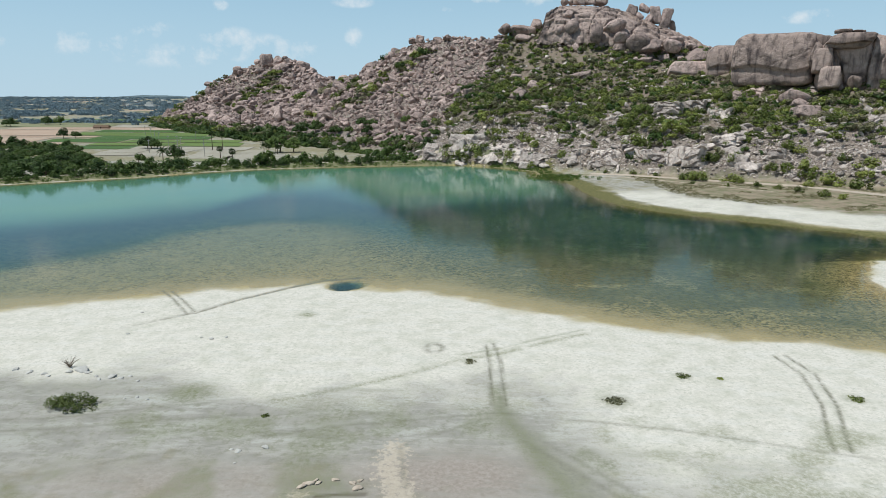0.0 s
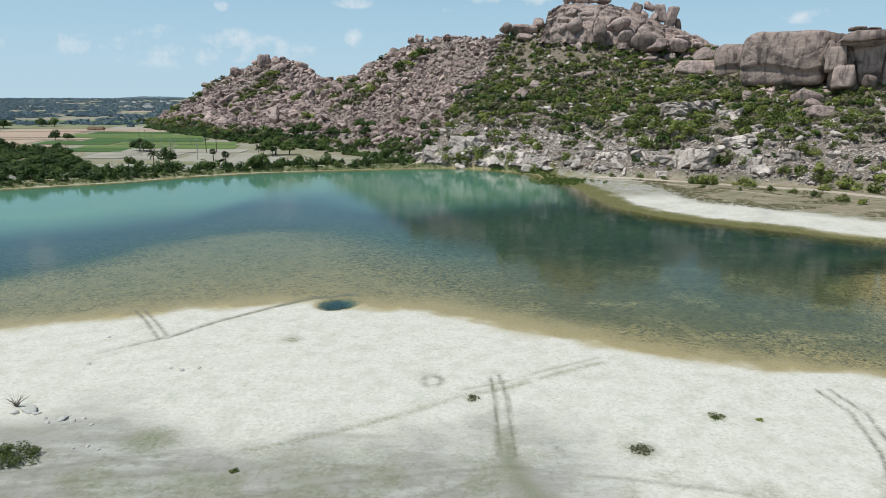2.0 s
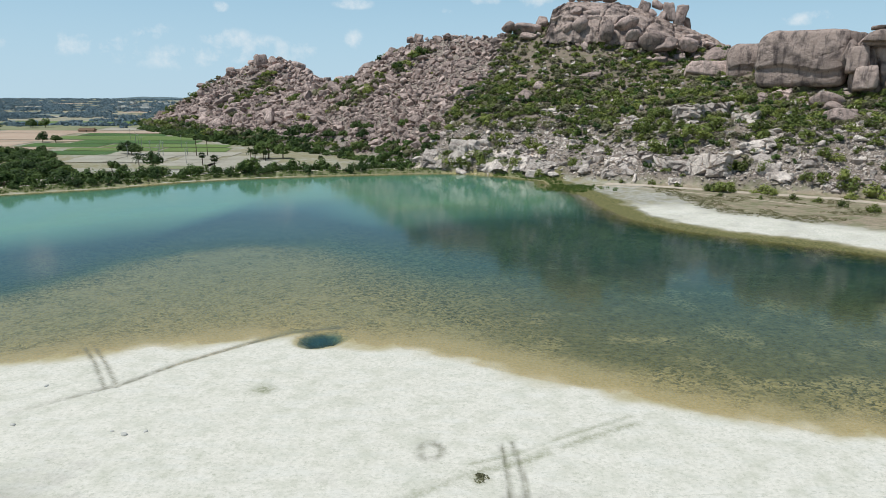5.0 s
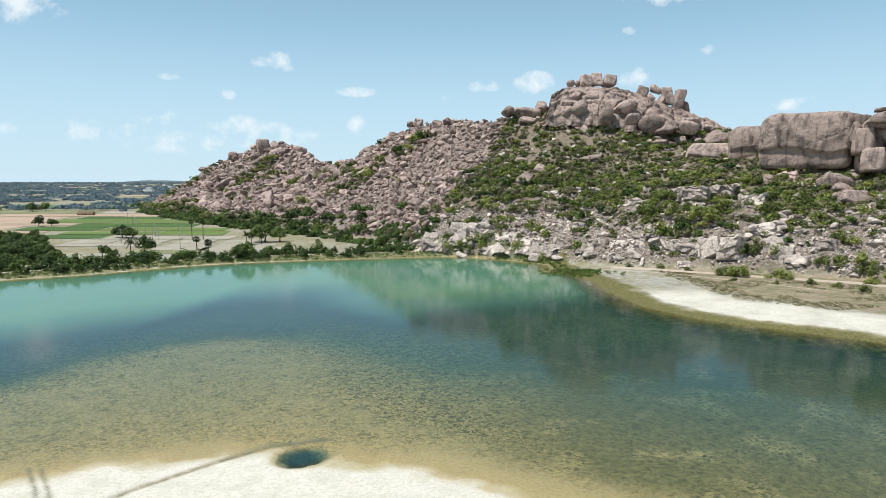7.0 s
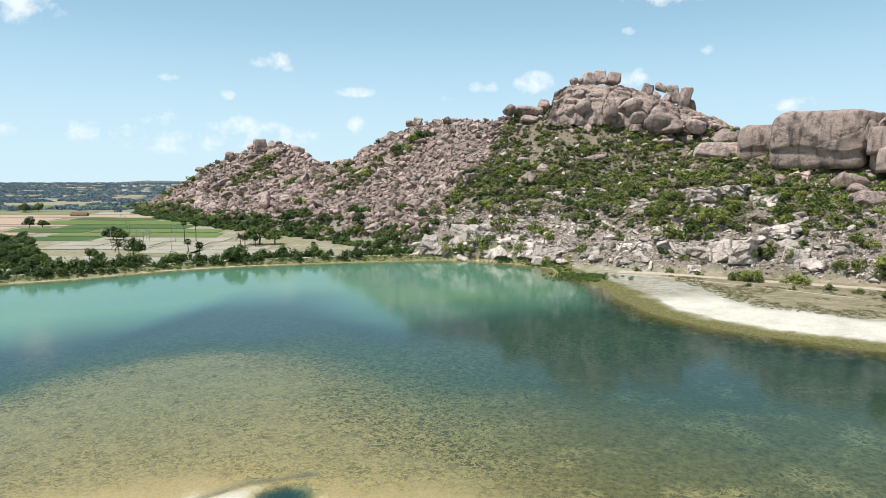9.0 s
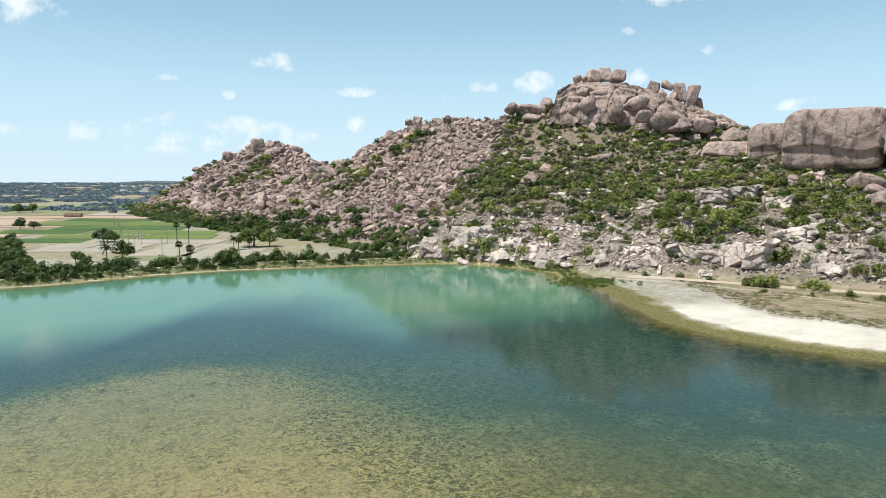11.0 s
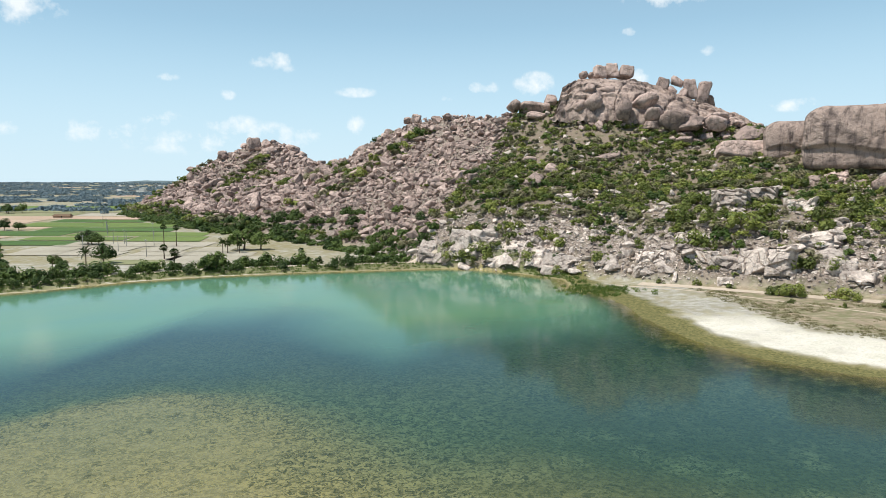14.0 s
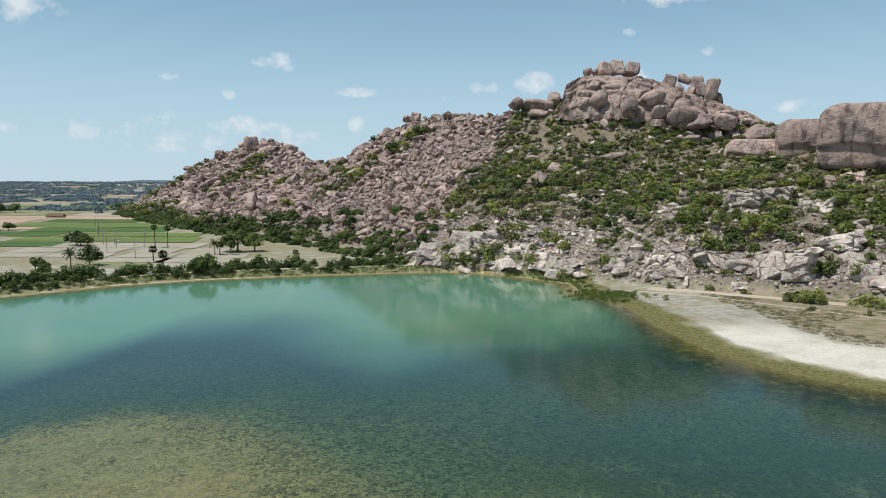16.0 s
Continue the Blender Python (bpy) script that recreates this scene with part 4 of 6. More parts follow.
SLOPE_ROCKS = (
    (46.4, 380.9, 37.3, 4.9, 4.8, 3.6, "round"),
    (36.1, 371.0, 33.0, 5.0, 4.9, 3.7, "round"),
    (153.2, 310.4, 31.9, 6.7, 6.0, 4.2, "round"),
    (162.0, 314.9, 33.6, 4.7, 4.7, 2.9, "round"),
    (154.2, 305.0, 28.8, 5.1, 5.1, 3.1, "round"),
    (150.8, 295.3, 26.1, 5.9, 5.9, 3.0, "block"),
    (71.8, 390.7, 43.7, 6.7, 6.6, 2.1, "slab"),
    (36.9, 400.5, 42.6, 3.7, 3.7, 2.4, "round"),
)
SHORE_BLOCKS = (
    (35.5, 309.8, 1.4, 4.2, 3.5, 2.2, "fblock"),
    (-8.9, 331.2, 1.2, 3.4, 2.6, 2.0, "fround"),
    (51.5, 305.5, 4.4, 3.8, 3.2, 2.3, "fblock"),
    (12.9, 337.5, 11.9, 4.7, 3.7, 2.8, "fround"),
)
LOW_BLOCKS = (
    (85.7, 287.7, 7.9, 5.5, 4.3, 2.0, "fblock"),
    (115.0, 322.9, 28.5, 6.0, 4.8, 2.8, "fcrag"),
    (114.7, 285.8, 15.1, 5.8, 4.6, 3.4, "fcrag"),
    (112.9, 276.4, 9.6, 4.5, 3.6, 2.9, "fblock"),
    (115.2, 269.3, 5.8, 3.7, 3.3, 2.2, "fblock"),
    (83.9, 279.6, 2.3, 2.6, 1.6, 2.0, "fblock"),
    (128.6, 263.2, 4.1, 3.1, 3.1, 1.5, "fround"),
    (114.4, 271.6, 8.0, 4.5, 4.1, 3.2, "fblock"),
)
ROCK_LABELS = {"crag": "jagged crag of dark granite on the western peak", "round": "rounded pink-grey granite boulder on the hill", "block": "squared weathered granite block on the hill", "slab": "great smooth stained granite slab with a dark undercut foot"}
FRESH_LABELS = {"round": "rounded pale granite boulder by the shore", "block": "pale split granite block low on the slope", "crag": "pale cracked granite outcrop above the shore"}


def great_rocks():
    rng = random.Random(5)
    for rows in (SUMMIT_STONES, SUMMIT_FRONT, CREST_STONES, GREAT_SLABS, WEST_PEAK, SLOPE_ROCKS, SHORE_BLOCKS, LOW_BLOCKS):
        for x, y, z, rx, ry, rz, kind in rows:
            fresh = kind[0] == "f"
            kind = kind[1:] if fresh else kind
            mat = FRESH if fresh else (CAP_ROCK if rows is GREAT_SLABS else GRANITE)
            big = kind in ("slab", "crag")
            k = 1.0
            turn = -0.6 if rows is GREAT_SLABS else rng.uniform(-0.35, 0.35)
            name = "granite_outcrop" if big else "boulder"
            y -= 6.5 if rows is SUMMIT_FRONT else 0          # they lean on the face of the whaleback
            label = (FRESH_LABELS if fresh else ROCK_LABELS)[kind]
            tilt = (0, 0) if rows is GREAT_SLABS else (rng.uniform(-0.2, 0.2), rng.uniform(-0.3, 0.3))
            place_rock(kind, rng.randrange(4), (x, y, z), (rx * k, ry * k, rz * k), turn, mat, name, label, "great granite rocks of the hill", tilt)
            if kind == "crag" and fresh:           # split blocks lean on the outcrop
                for j in range(7):
                    a, s = rng.uniform(2.6, 6.8), rng.uniform(0.22, 0.5)
                    bx, by = x + math.cos(a) * rx * 1.0, y + math.sin(a) * ry * 0.9
                    bz = float(land_height(np.array([bx]), np.array([by]))[0]) + rng.uniform(0, 0.9) * rz
                    place_rock("split", rng.randrange(9), (bx, by, bz), (rx * s * rng.uniform(0.8, 1.4), rx * s, rz * s * 0.8), rng.uniform(0, 6.3), FRESH, "boulder",
                               "pale split granite block leaning on the outcrop", "split blocks of the outcrops", (rng.uniform(-0.5, 0.5), rng.uniform(-0.5, 0.5)))


def sheet_mesh(name, pts, material, smooth=True):
    """A grid of points (rows, columns, 3) as a mesh."""
    ny, nx = pts.shape[:2]
    i = np.arange(ny * nx).reshape(ny, nx)
    f = np.stack([i[:-1, :-1], i[:-1, 1:], i[1:, 1:], i[1:, :-1]], -1).reshape(-1, 4)
    return mesh_np(name, pts.reshape(-1, 3), f, smooth, (material,))


# the summit whaleback: crest x, y, z and the foot of its face
WHALE_TOP = ((54.1, 432, 66), (57, 432, 79.7), (65.6, 434, 85.6), (78.1, 434, 85.4), (94.3, 432, 84.2), (105.2, 430, 80.7), (118.3, 424, 74.2), (130.3, 416, 69.2), (140.5, 408, 63.4), (147, 399, 57))
WHALE_FOOT = ((51, 426, 63), (55, 422, 63), (66, 417, 62), (77, 414, 62), (86, 411, 61), (97, 407, 58), (110, 402, 55), (123, 400, 53), (135, 395, 51), (148, 392, 49))


def whaleback():
    """The bare dome of the hilltop: onion sheets of granite, each with a broken lower edge."""
    nu, nv = 260, 110
    u, v = np.meshgrid(np.linspace(0, 9, nu), np.linspace(0, 1.45, nv))
    along = np.arange(10)
    top = np.stack([np.interp(u, along, [p[k] for p in WHALE_TOP]) for k in range(3)], -1)
    foot = np.stack([np.interp(u, along, [p[k] for p in WHALE_FOOT]) for k in range(3)], -1)
    front = np.clip(v, 0, 1)
    rise = np.sin(front * np.pi / 2) ** 0.75
    p = foot + (top - foot) * np.stack([front ** 1.25, front ** 1.25, rise], -1)
    past = np.clip(v - 1, 0, 1)
    p[..., 1] += past * 60
    p[..., 2] -= past ** 1.5 * 70
    n1, n2, n3 = fbm(u * 12, v * 40, 14, 3, 301), fbm(u * 14, v * 50, 6, 4, 302), fbm(u * 14, v * 60, 2.0, 3, 303)
    t = v * 4.2 + 2.2 * (n1 - 0.5) + 0.22 * u
    sheet = np.floor(t)
    frac = t - sheet
    lip = (1 - ease(frac, 0.04, 0.75)) * ease(frac, 0.0, 0.05)
    patch = 0.4 + 1.2 * lattice(sheet.astype(np.int64), np.floor(u * 1.3 + 0.6 * n2 + sheet * 0.37).astype(np.int64), 7)
    out = 1.35 * lip * patch + 2.8 * (n2 - 0.5) + 0.7 * (n3 - 0.5)
    for uc, wd in ((1.35, 0.5), (2.3, -0.4), (3.6, 0.7), (4.7, -0.3), (5.6, 0.6), (6.5, -0.5), (7.6, 0.4)):
        out -= 1.3 * np.exp(-((u - uc - wd * (v - 0.5) - 0.25 * (n1 - 0.5)) / 0.03) ** 2) * ease(np.abs(v - 0.45 + 0.3 * (n2 - 0.5)), 0.5, 0.2)
    out *= ease(v, 1.3, 0.95) * 0.85 + 0.15
    p[..., 1] -= out * 0.75
    p[..., 2] += out * 0.55
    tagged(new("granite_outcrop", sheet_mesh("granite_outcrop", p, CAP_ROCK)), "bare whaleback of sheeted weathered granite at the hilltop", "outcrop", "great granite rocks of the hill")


def great_slab(at, size, turn, seed, power, joints, foot_cut, label, lean=0.0, material=None, rough=1.0):
    """A huge rounded block of stained rock with worn joints and an undercut, shaded foot."""
    dirs, faces = ICO[6]
    r = (np.abs(dirs) ** power).sum(1) ** (-1 / power)
    v = dirs * r[:, None]
    w = fbm(v[:, 0] * 2 + v[:, 1] * 1.3 + seed, v[:, 2] * 2 - v[:, 1], 1.0, 4, seed) - 0.5
    w2 = fbm(v[:, 0] * 7 + v[:, 1] * 4, v[:, 2] * 7 + v[:, 1] * 3, 1.0, 3, seed + 1) - 0.5
    front = ease(-v[:, 1], 0.2, 0.8)
    v[:, 2] -= 0.16 * ease(-v[:, 0], 0.55, 1.05) * ease(v[:, 2], 0.3, 1.0)
    # the foot is cut back below a wavy line; this shape puts it in shade
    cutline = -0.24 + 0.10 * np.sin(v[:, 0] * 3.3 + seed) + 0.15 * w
    v[:, 1] += front * foot_cut * ease(cutline - v[:, 2], 0.0, 0.16)
    v[:, 1] += front * 0.25 * ease(v[:, 2], 0.2, 1.0) * (0.6 + w)
    for jx, slope, depth in joints:
        v[:, 1] += depth * np.exp(-((v[:, 0] - jx - slope * v[:, 2] - 0.12 * w) / 0.022) ** 2) * front
        v[:, 2] -= depth * 0.5 * np.exp(-((v[:, 0] - jx - slope * v[:, 2]) / 0.022) ** 2) * ease(v[:, 2], 0.5, 0.9)
    v *= (1 + rough * (0.09 * w + 0.025 * w2))[:, None]
    v[:, 0] += lean * v[:, 2]
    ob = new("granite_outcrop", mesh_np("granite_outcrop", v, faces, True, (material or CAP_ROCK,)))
    ob.matrix_basis = Matrix.Translation(at) @ Euler((0, 0, turn)).to_matrix().to_4x4() @ Matrix.Diagonal((*size, 1))
    tagged(ob, label, "outcrop", "great granite rocks of the hill")


def bedrock(x, y, width, height, lean, turn, seed, cells, rough, smooth, material, label, sink=0.8):
    """A jointed rock face lying against the slope: one mesh of fitted, cracked blocks."""
    rng = np.random.default_rng(seed)
    nx, nz = int(np.clip(width * 5, 34, 84)), int(np.clip(height * 6, 26, 64))
    a, b = np.meshgrid(np.linspace(-1, 1, nx), np.linspace(0, 1, nz))
    px, pz = a * width / 2, b * height
    ang = rng.uniform(-0.35, 0.35)
    qx, qz = px * math.cos(ang) + pz * math.sin(ang), (pz * math.cos(ang) - px * math.sin(ang)) * rng.uniform(1.3, 2.2)
    wx, wz = qx + 1.1 * (fbm(px + seed, pz, 2.2, 3, seed) - 0.5), qz + 1.1 * (fbm(px, pz + seed, 2.2, 3, seed + 1) - 0.5)
    cx, cz = rng.uniform(qx.min(), qx.max(), cells), rng.uniform(qz.min(), qz.max(), cells)
    d = np.hypot(wx[..., None] - cx, wz[..., None] - cz)
    near = np.argsort(d, axis=-1)[..., :2]
    d1, d2 = (np.take_along_axis(d, near[..., k:k + 1], -1)[..., 0] for k in (0, 1))
    k = near[..., 0]
    off, sx, sz = rng.uniform(-1, 1, cells), rng.normal(0, 0.35, cells), rng.normal(-0.1, 0.35, cells)
    out = rough * (off[k] + sx[k] * (wx - cx[k]) + sz[k] * (wz - cz[k]))
    out -= (0.25 + 0.5 * rough) * np.exp(-((d2 - d1) / 0.16) ** 2)
    out += 0.5 * (fbm(px + 3 * seed, pz, 1.6, 4, seed + 2) - 0.5) + 1.4 * (fbm(px, pz + 7, 6.0, 2, seed + 3) - 0.5)
    # a ragged rim that runs into the hillside
    rim = np.minimum((1 - np.abs(a)) * width / 2, np.minimum((1 - b) * height, b * height + 1.5)) + 1.6 * (fbm(px, pz, 2.5, 3, seed + 4) - 0.5)
    out -= 4.0 * (1 - ease(rim, 0.0, 1.8))
    deep = b * height * math.tan(lean) - out * math.cos(lean) - 2.2
    z = pz - sink + out * math.sin(lean) + 0.18 * px * rng.uniform(-1, 1)
    c, s_ = math.cos(turn), math.sin(turn)
    z0 = ground_z(x, y)
    pts = np.stack([x + px * c - deep * s_, y + px * s_ + deep * c, z0 + z], -1)
    tagged(new("granite_outcrop", sheet_mesh("granite_outcrop", pts, material, smooth)), label, "outcrop", "bedrock faces of the lower slope")


def bedrocks():
    pale, dark = "smooth pale granite face leaning above the shore", "jointed grey-pink granite face above the earth road"
    for i, (x, y, w, h, lean, turn, cells, rough, smooth) in enumerate((
            (-8, 331, 12, 10, 0.85, -0.1, 9, 0.5, True), (4, 329, 15, 11, 0.72, -0.35, 16, 0.7, True), (19, 321.5, 16, 10, 0.9, -0.45, 13, 0.5, True), (30, 316, 9, 7, 0.7, -0.6, 5, 0.4, True),
            (38, 309.5, 16, 6.5, 0.75, -0.55, 9, 0.5, True), (53, 302, 10, 5, 0.7, -0.5, 8, 0.5, True), (12, 334, 14, 6, 0.7, -0.3, 26, 0.8, False), (29, 326, 13, 6, 0.7, -0.5, 30, 0.8, False))):
        bedrock(x, y, w, h, lean, turn, 415 + i, cells, rough, smooth, FRESH, pale)
    for i, (x, y, w, h, lean, turn, cells, rough, smooth) in enumerate((
            (94, 276.5, 17, 9.5, 0.3, -0.72, 22, 0.7, False), (79, 290, 12, 5, 0.35, -0.6, 12, 0.8, False), (98, 312, 13, 8.5, 0.35, -0.35, 34, 0.9, False), (111, 318, 12, 7, 0.4, -0.4, 30, 0.9, False),
            (113, 283, 11, 6, 0.6, -0.5, 8, 0.5, True), (109, 275.5, 9, 4.5, 0.45, -0.7, 7, 0.5, True), (117, 266.5, 9, 4.5, 0.5, -0.6, 6, 0.5, True), (118, 303, 11, 6, 0.5, -0.4, 26, 0.8, False),
            (84.5, 279, 6, 2.2, 0.95, -0.6, 3, 0.2, True), (66, 297, 12, 5, 0.6, -0.45, 18, 0.7, False), (130, 258, 9, 4, 0.5, -0.6, 12, 0.6, False))):
        bedrock(x, y, w, h, lean, turn, 440 + i, cells, rough, smooth, FRESH, dark)
    rng, n = np.random.default_rng(470), 0
    while n < 40:
        x, y = rng.uniform(10, 215), rng.uniform(215, 345)
        f = float(foot_distance(np.array([x]), np.array([y]))[0])
        if not 3 < f < 20 + 0.35 * x or x < rubble_edge(y):
            continue
        n += 1
        w = rng.uniform(6, 14)
        bedrock(x, y, w, w * rng.uniform(0.3, 0.55), rng.uniform(0.45, 0.9), -0.5 + rng.normal(0, 0.25), 471 + n, int(w * rng.uniform(0.9, 2.4)), rng.uniform(0.5, 0.95), rng.uniform() < 0.3,
                FRESH if rng.uniform() < 0.75 else GRANITE, "broken granite bedrock showing through the slope", 1.2)


def ground_z(x, y):
    return float(land_height(np.array([float(x)]), np.array([float(y)]))[0])


def summit_blocks():
    """Tumbled blocks along the foot of the summit whaleback."""
    rng = random.Random(61)
    line = ((52, 436), (62, 424), (78, 414), (96, 407), (112, 401), (128, 397), (140, 392))
    for i in range(95):
        u = rng.uniform(0, len(line) - 1.001)
        (ax, ay), (bx, by) = line[int(u)], line[int(u) + 1]
        x, y = ax + (bx - ax) * (u % 1) + rng.gauss(0, 2.5), ay + (by - ay) * (u % 1) + rng.uniform(-6, 10)
        r = 1.0 + 2.6 * rng.random() ** 1.8
        z = float(land_height(np.array([x]), np.array([y]))[0])
        size = (r * rng.uniform(0.9, 1.6), r, r * rng.uniform(0.55, 0.95))
        place_rock(rng.choice(("round", "split", "block")), rng.randrange(4), (x, y, z + size[2] * 0.55), size, rng.uniform(0, 6.3), GRANITE, "boulder",
                   "tumbled granite block below the bare hilltop", "blocks below the hilltop", (rng.uniform(-0.3, 0.3), rng.uniform(-0.3, 0.3)))


great_rocks()
summit_blocks()
whaleback()
great_slab((152.3, 332.2, 49.3), (17.4, 10.5, 11.9), -0.6, 3, 9, ((0.28, 0.12, 0.05), (0.62, -0.1, 0.03)), 0.14, "great smooth stained granite slab with a dark undercut foot")
great_slab((178.5, 313.0, 45.6), (14.2, 9.5, 13.4), -0.6, 8, 4.5, ((-0.28, -0.25, 0.22), (0.45, 0.02, 0.26), (0.75, 0.1, 0.12)), 0.1, "high cracked granite dome on the ridge")
great_slab((171.5, 305.5, 56.2), (8.4, 6.0, 3.3), -0.55, 12, 5, ((0.5, 0.0, 0.0),), 0.5, "overhanging granite cap rock on the split dome", 0.25)
great_slab((141.5, 362.0, 49.6), (9.6, 8.0, 8.2), -0.35, 15, 6, ((0.4, 0.1, 0.03),), 0.1, "smooth pale granite block beside the great slab")
great_slab((-215.5, 802.0, 66.5), (6.8, 7.0, 10.6), 0.4, 21, 9, ((0.1, 0.2, 0.06),), 0.25, "upright crag of dark granite on the western peak", -0.12, GRANITE, 2.5)
bedrocks()


def boulder_fields():
    big_rows = []
    # bare boulder slope on the far, western part of the hill
    for step, y0, y1, lo, hi, seed in ((3.2, 335, 470, 0.9, 2.9, 1), (4.1, 470, 620, 1.2, 3.7, 2), (5.3, 620, 870, 1.6, 4.6, 3)):
        x, y, rng = scatter(step, -390, 70, y0, y1, seed)
        n = fbm(x, y, 20, 3, 55)
        ok = (foot_distance(x, y) > 6 + 30 * n * (x < -60)) & (x < rubble_edge(y) + 22 * (n - 0.5)) & in_front(x, y)
        x, y = x[ok], y[ok]
        r = lo * 0.8 + (hi - lo) * rng.uniform(0, 1, x.size) ** 2.0
        r *= np.where(rng.uniform(0, 1, x.size) > 0.96, 1.7, 1.0)
        big_rows.append((x, y, r))
    x, y, r = (np.concatenate(c) for c in zip(*big_rows))
    rng = np.random.default_rng(8)
    size = np.stack([r * rng.uniform(0.8, 1.5, x.size), r * rng.uniform(0.75, 1.2, x.size), r * rng.uniform(0.45, 0.95, x.size)], 1)
    z = land_height(x, y) + size[:, 2] * rng.uniform(0.1, 1.3, x.size)
    at = np.stack([x, y, z], 1)
    # the largest are things of their own
    order = np.argsort(-r * 400 / y)
    single, rest = order[:100], order[100:]
    for j in single:
        place_rock("split" if j % 3 else "round", int(j) % 7, tuple(at[j]), tuple(size[j]), float(rng.uniform(0, 6.3)), GRANITE, "boulder", "rounded pink-grey granite boulder on the bare slope", "boulders of the bare slope")
    strew("boulder_scree", [rock_mesh("small", i) for i in range(3)] + ROUNDED + SPLIT[:5], at[rest], size[rest], spin(rng, len(rest), 0.5), GRANITE,
          "tumbled pink-grey granite boulders covering the western slope", "boulders", 3, False)
    # smaller stones fill the gaps between them
    fills = []
    for step, y0, y1, k in ((2.4, 335, 450, 0.9), (3.1, 450, 600, 1.15), (4.3, 600, 870, 1.6)):
        x, y, rng = scatter(step, -390, 70, y0, y1, int(step * 10))
        n = fbm(x, y, 20, 3, 55)
        ok = (foot_distance(x, y) > 3 + 26 * n * (x < -60)) & (x < rubble_edge(y) + 26 * (n - 0.5)) & in_front(x, y)
        fills.append((x[ok], y[ok], k * (0.6 + 0.8 * rng.uniform(0, 1, ok.sum()))))
    x, y, r = (np.concatenate(c) for c in zip(*fills))
    size = np.stack([r * rng.uniform(0.8, 1.6, x.size), r * rng.uniform(0.8, 1.2, x.size), r * rng.uniform(0.5, 0.9, x.size)], 1)
    at = np.stack([x, y, land_height(x, y) + size[:, 2] * 0.4], 1)
    strew("scree_stones", SPLIT, at, size, spin(rng, len(x), 0.6), GRANITE, "broken granite stones between the boulders", "stones", 13, False)

    # pale quarry rubble low on the front slope
    rows = []
    for step, lo, hi, power, seed, high in ((3.6, 0.7, 2.4, 2.4, 21, 26), (1.6, 0.28, 0.9, 1.9, 22, 24), (1.15, 0.18, 0.5, 1.5, 23, 16)):
        x, y, rng = scatter(step, -25, 250, 195, 355, seed)
        f = foot_distance(x, y)
        n = fbm(x, y, 16, 3, 61)
        n2 = fbm(x, y, 6, 3, 62)
        keep = (f > 0.2) & (x > rubble_edge(y) - 10) & (f < high + 46 * n) & (rng.uniform(0, 1, x.size) < 0.25 + 1.3 * n2)
        x, y = x[keep], y[keep]
        rows.append((x, y, lo + (hi - lo) * rng.uniform(0, 1, x.size) ** power))
    x, y, r = (np.concatenate(c) for c in zip(*rows))
    rng = np.random.default_rng(24)
    size = np.stack([r * rng.uniform(0.9, 1.9, x.size), r * rng.uniform(0.7, 1.2, x.size), r * rng.uniform(0.25, 0.75, x.size)], 1)
    at = np.stack([x, y, land_height(x, y) + size[:, 2] * 0.3], 1)
    order = np.argsort(-r)
    single, rest = order[:70], order[70:]
    for j in single:
        place_rock("split", int(j) % 9, tuple(at[j]), tuple(size[j]), float(rng.uniform(0, 6.3)), FRESH, "boulder", "pale angular granite block in the quarry rubble", "blocks of the quarry rubble")
    strew("quarry_rubble", SPLIT, at[rest], size[rest], spin(rng, len(rest), 0.6), FRESH, "pale split granite rubble along the foot of the hill", "rubble", 4, False)

    # scattered rocks between the shrubs of the front slope
    x, y, rng = scatter(3.8, -5, 330, 205, 450, 31)
    f = foot_distance(x, y)
    keep = (f > 18) & (x > rubble_edge(y)) & in_front(x, y, 4) & (rng.uniform(0, 1, x.size) < 0.7)
    x, y = x[keep], y[keep]
    r = 0.4 + 1.5 * rng.uniform(0, 1, x.size) ** 3
    size = np.stack([r * rng.uniform(0.9, 1.5, x.size), r * rng.uniform(0.8, 1.1, x.size), r * rng.uniform(0.5, 0.85, x.size)], 1)
    at = np.stack([x, y, land_height(x, y) + size[:, 2] * 0.4], 1)
    strew("slope_rocks", SPLIT + ROUNDED[:5], at, size, spin(rng, len(x), 0.3), FRESH, "grey granite rocks lying between the shrubs", "rocks", 5, False)


SPLIT = [hull_shape(900 + i, 9 + i % 6, 0.0 if i % 3 else 0.06) for i in range(14)]
ROUNDED = [hull_shape(950 + i, 16, 0.07) for i in range(8)]
boulder_fields()


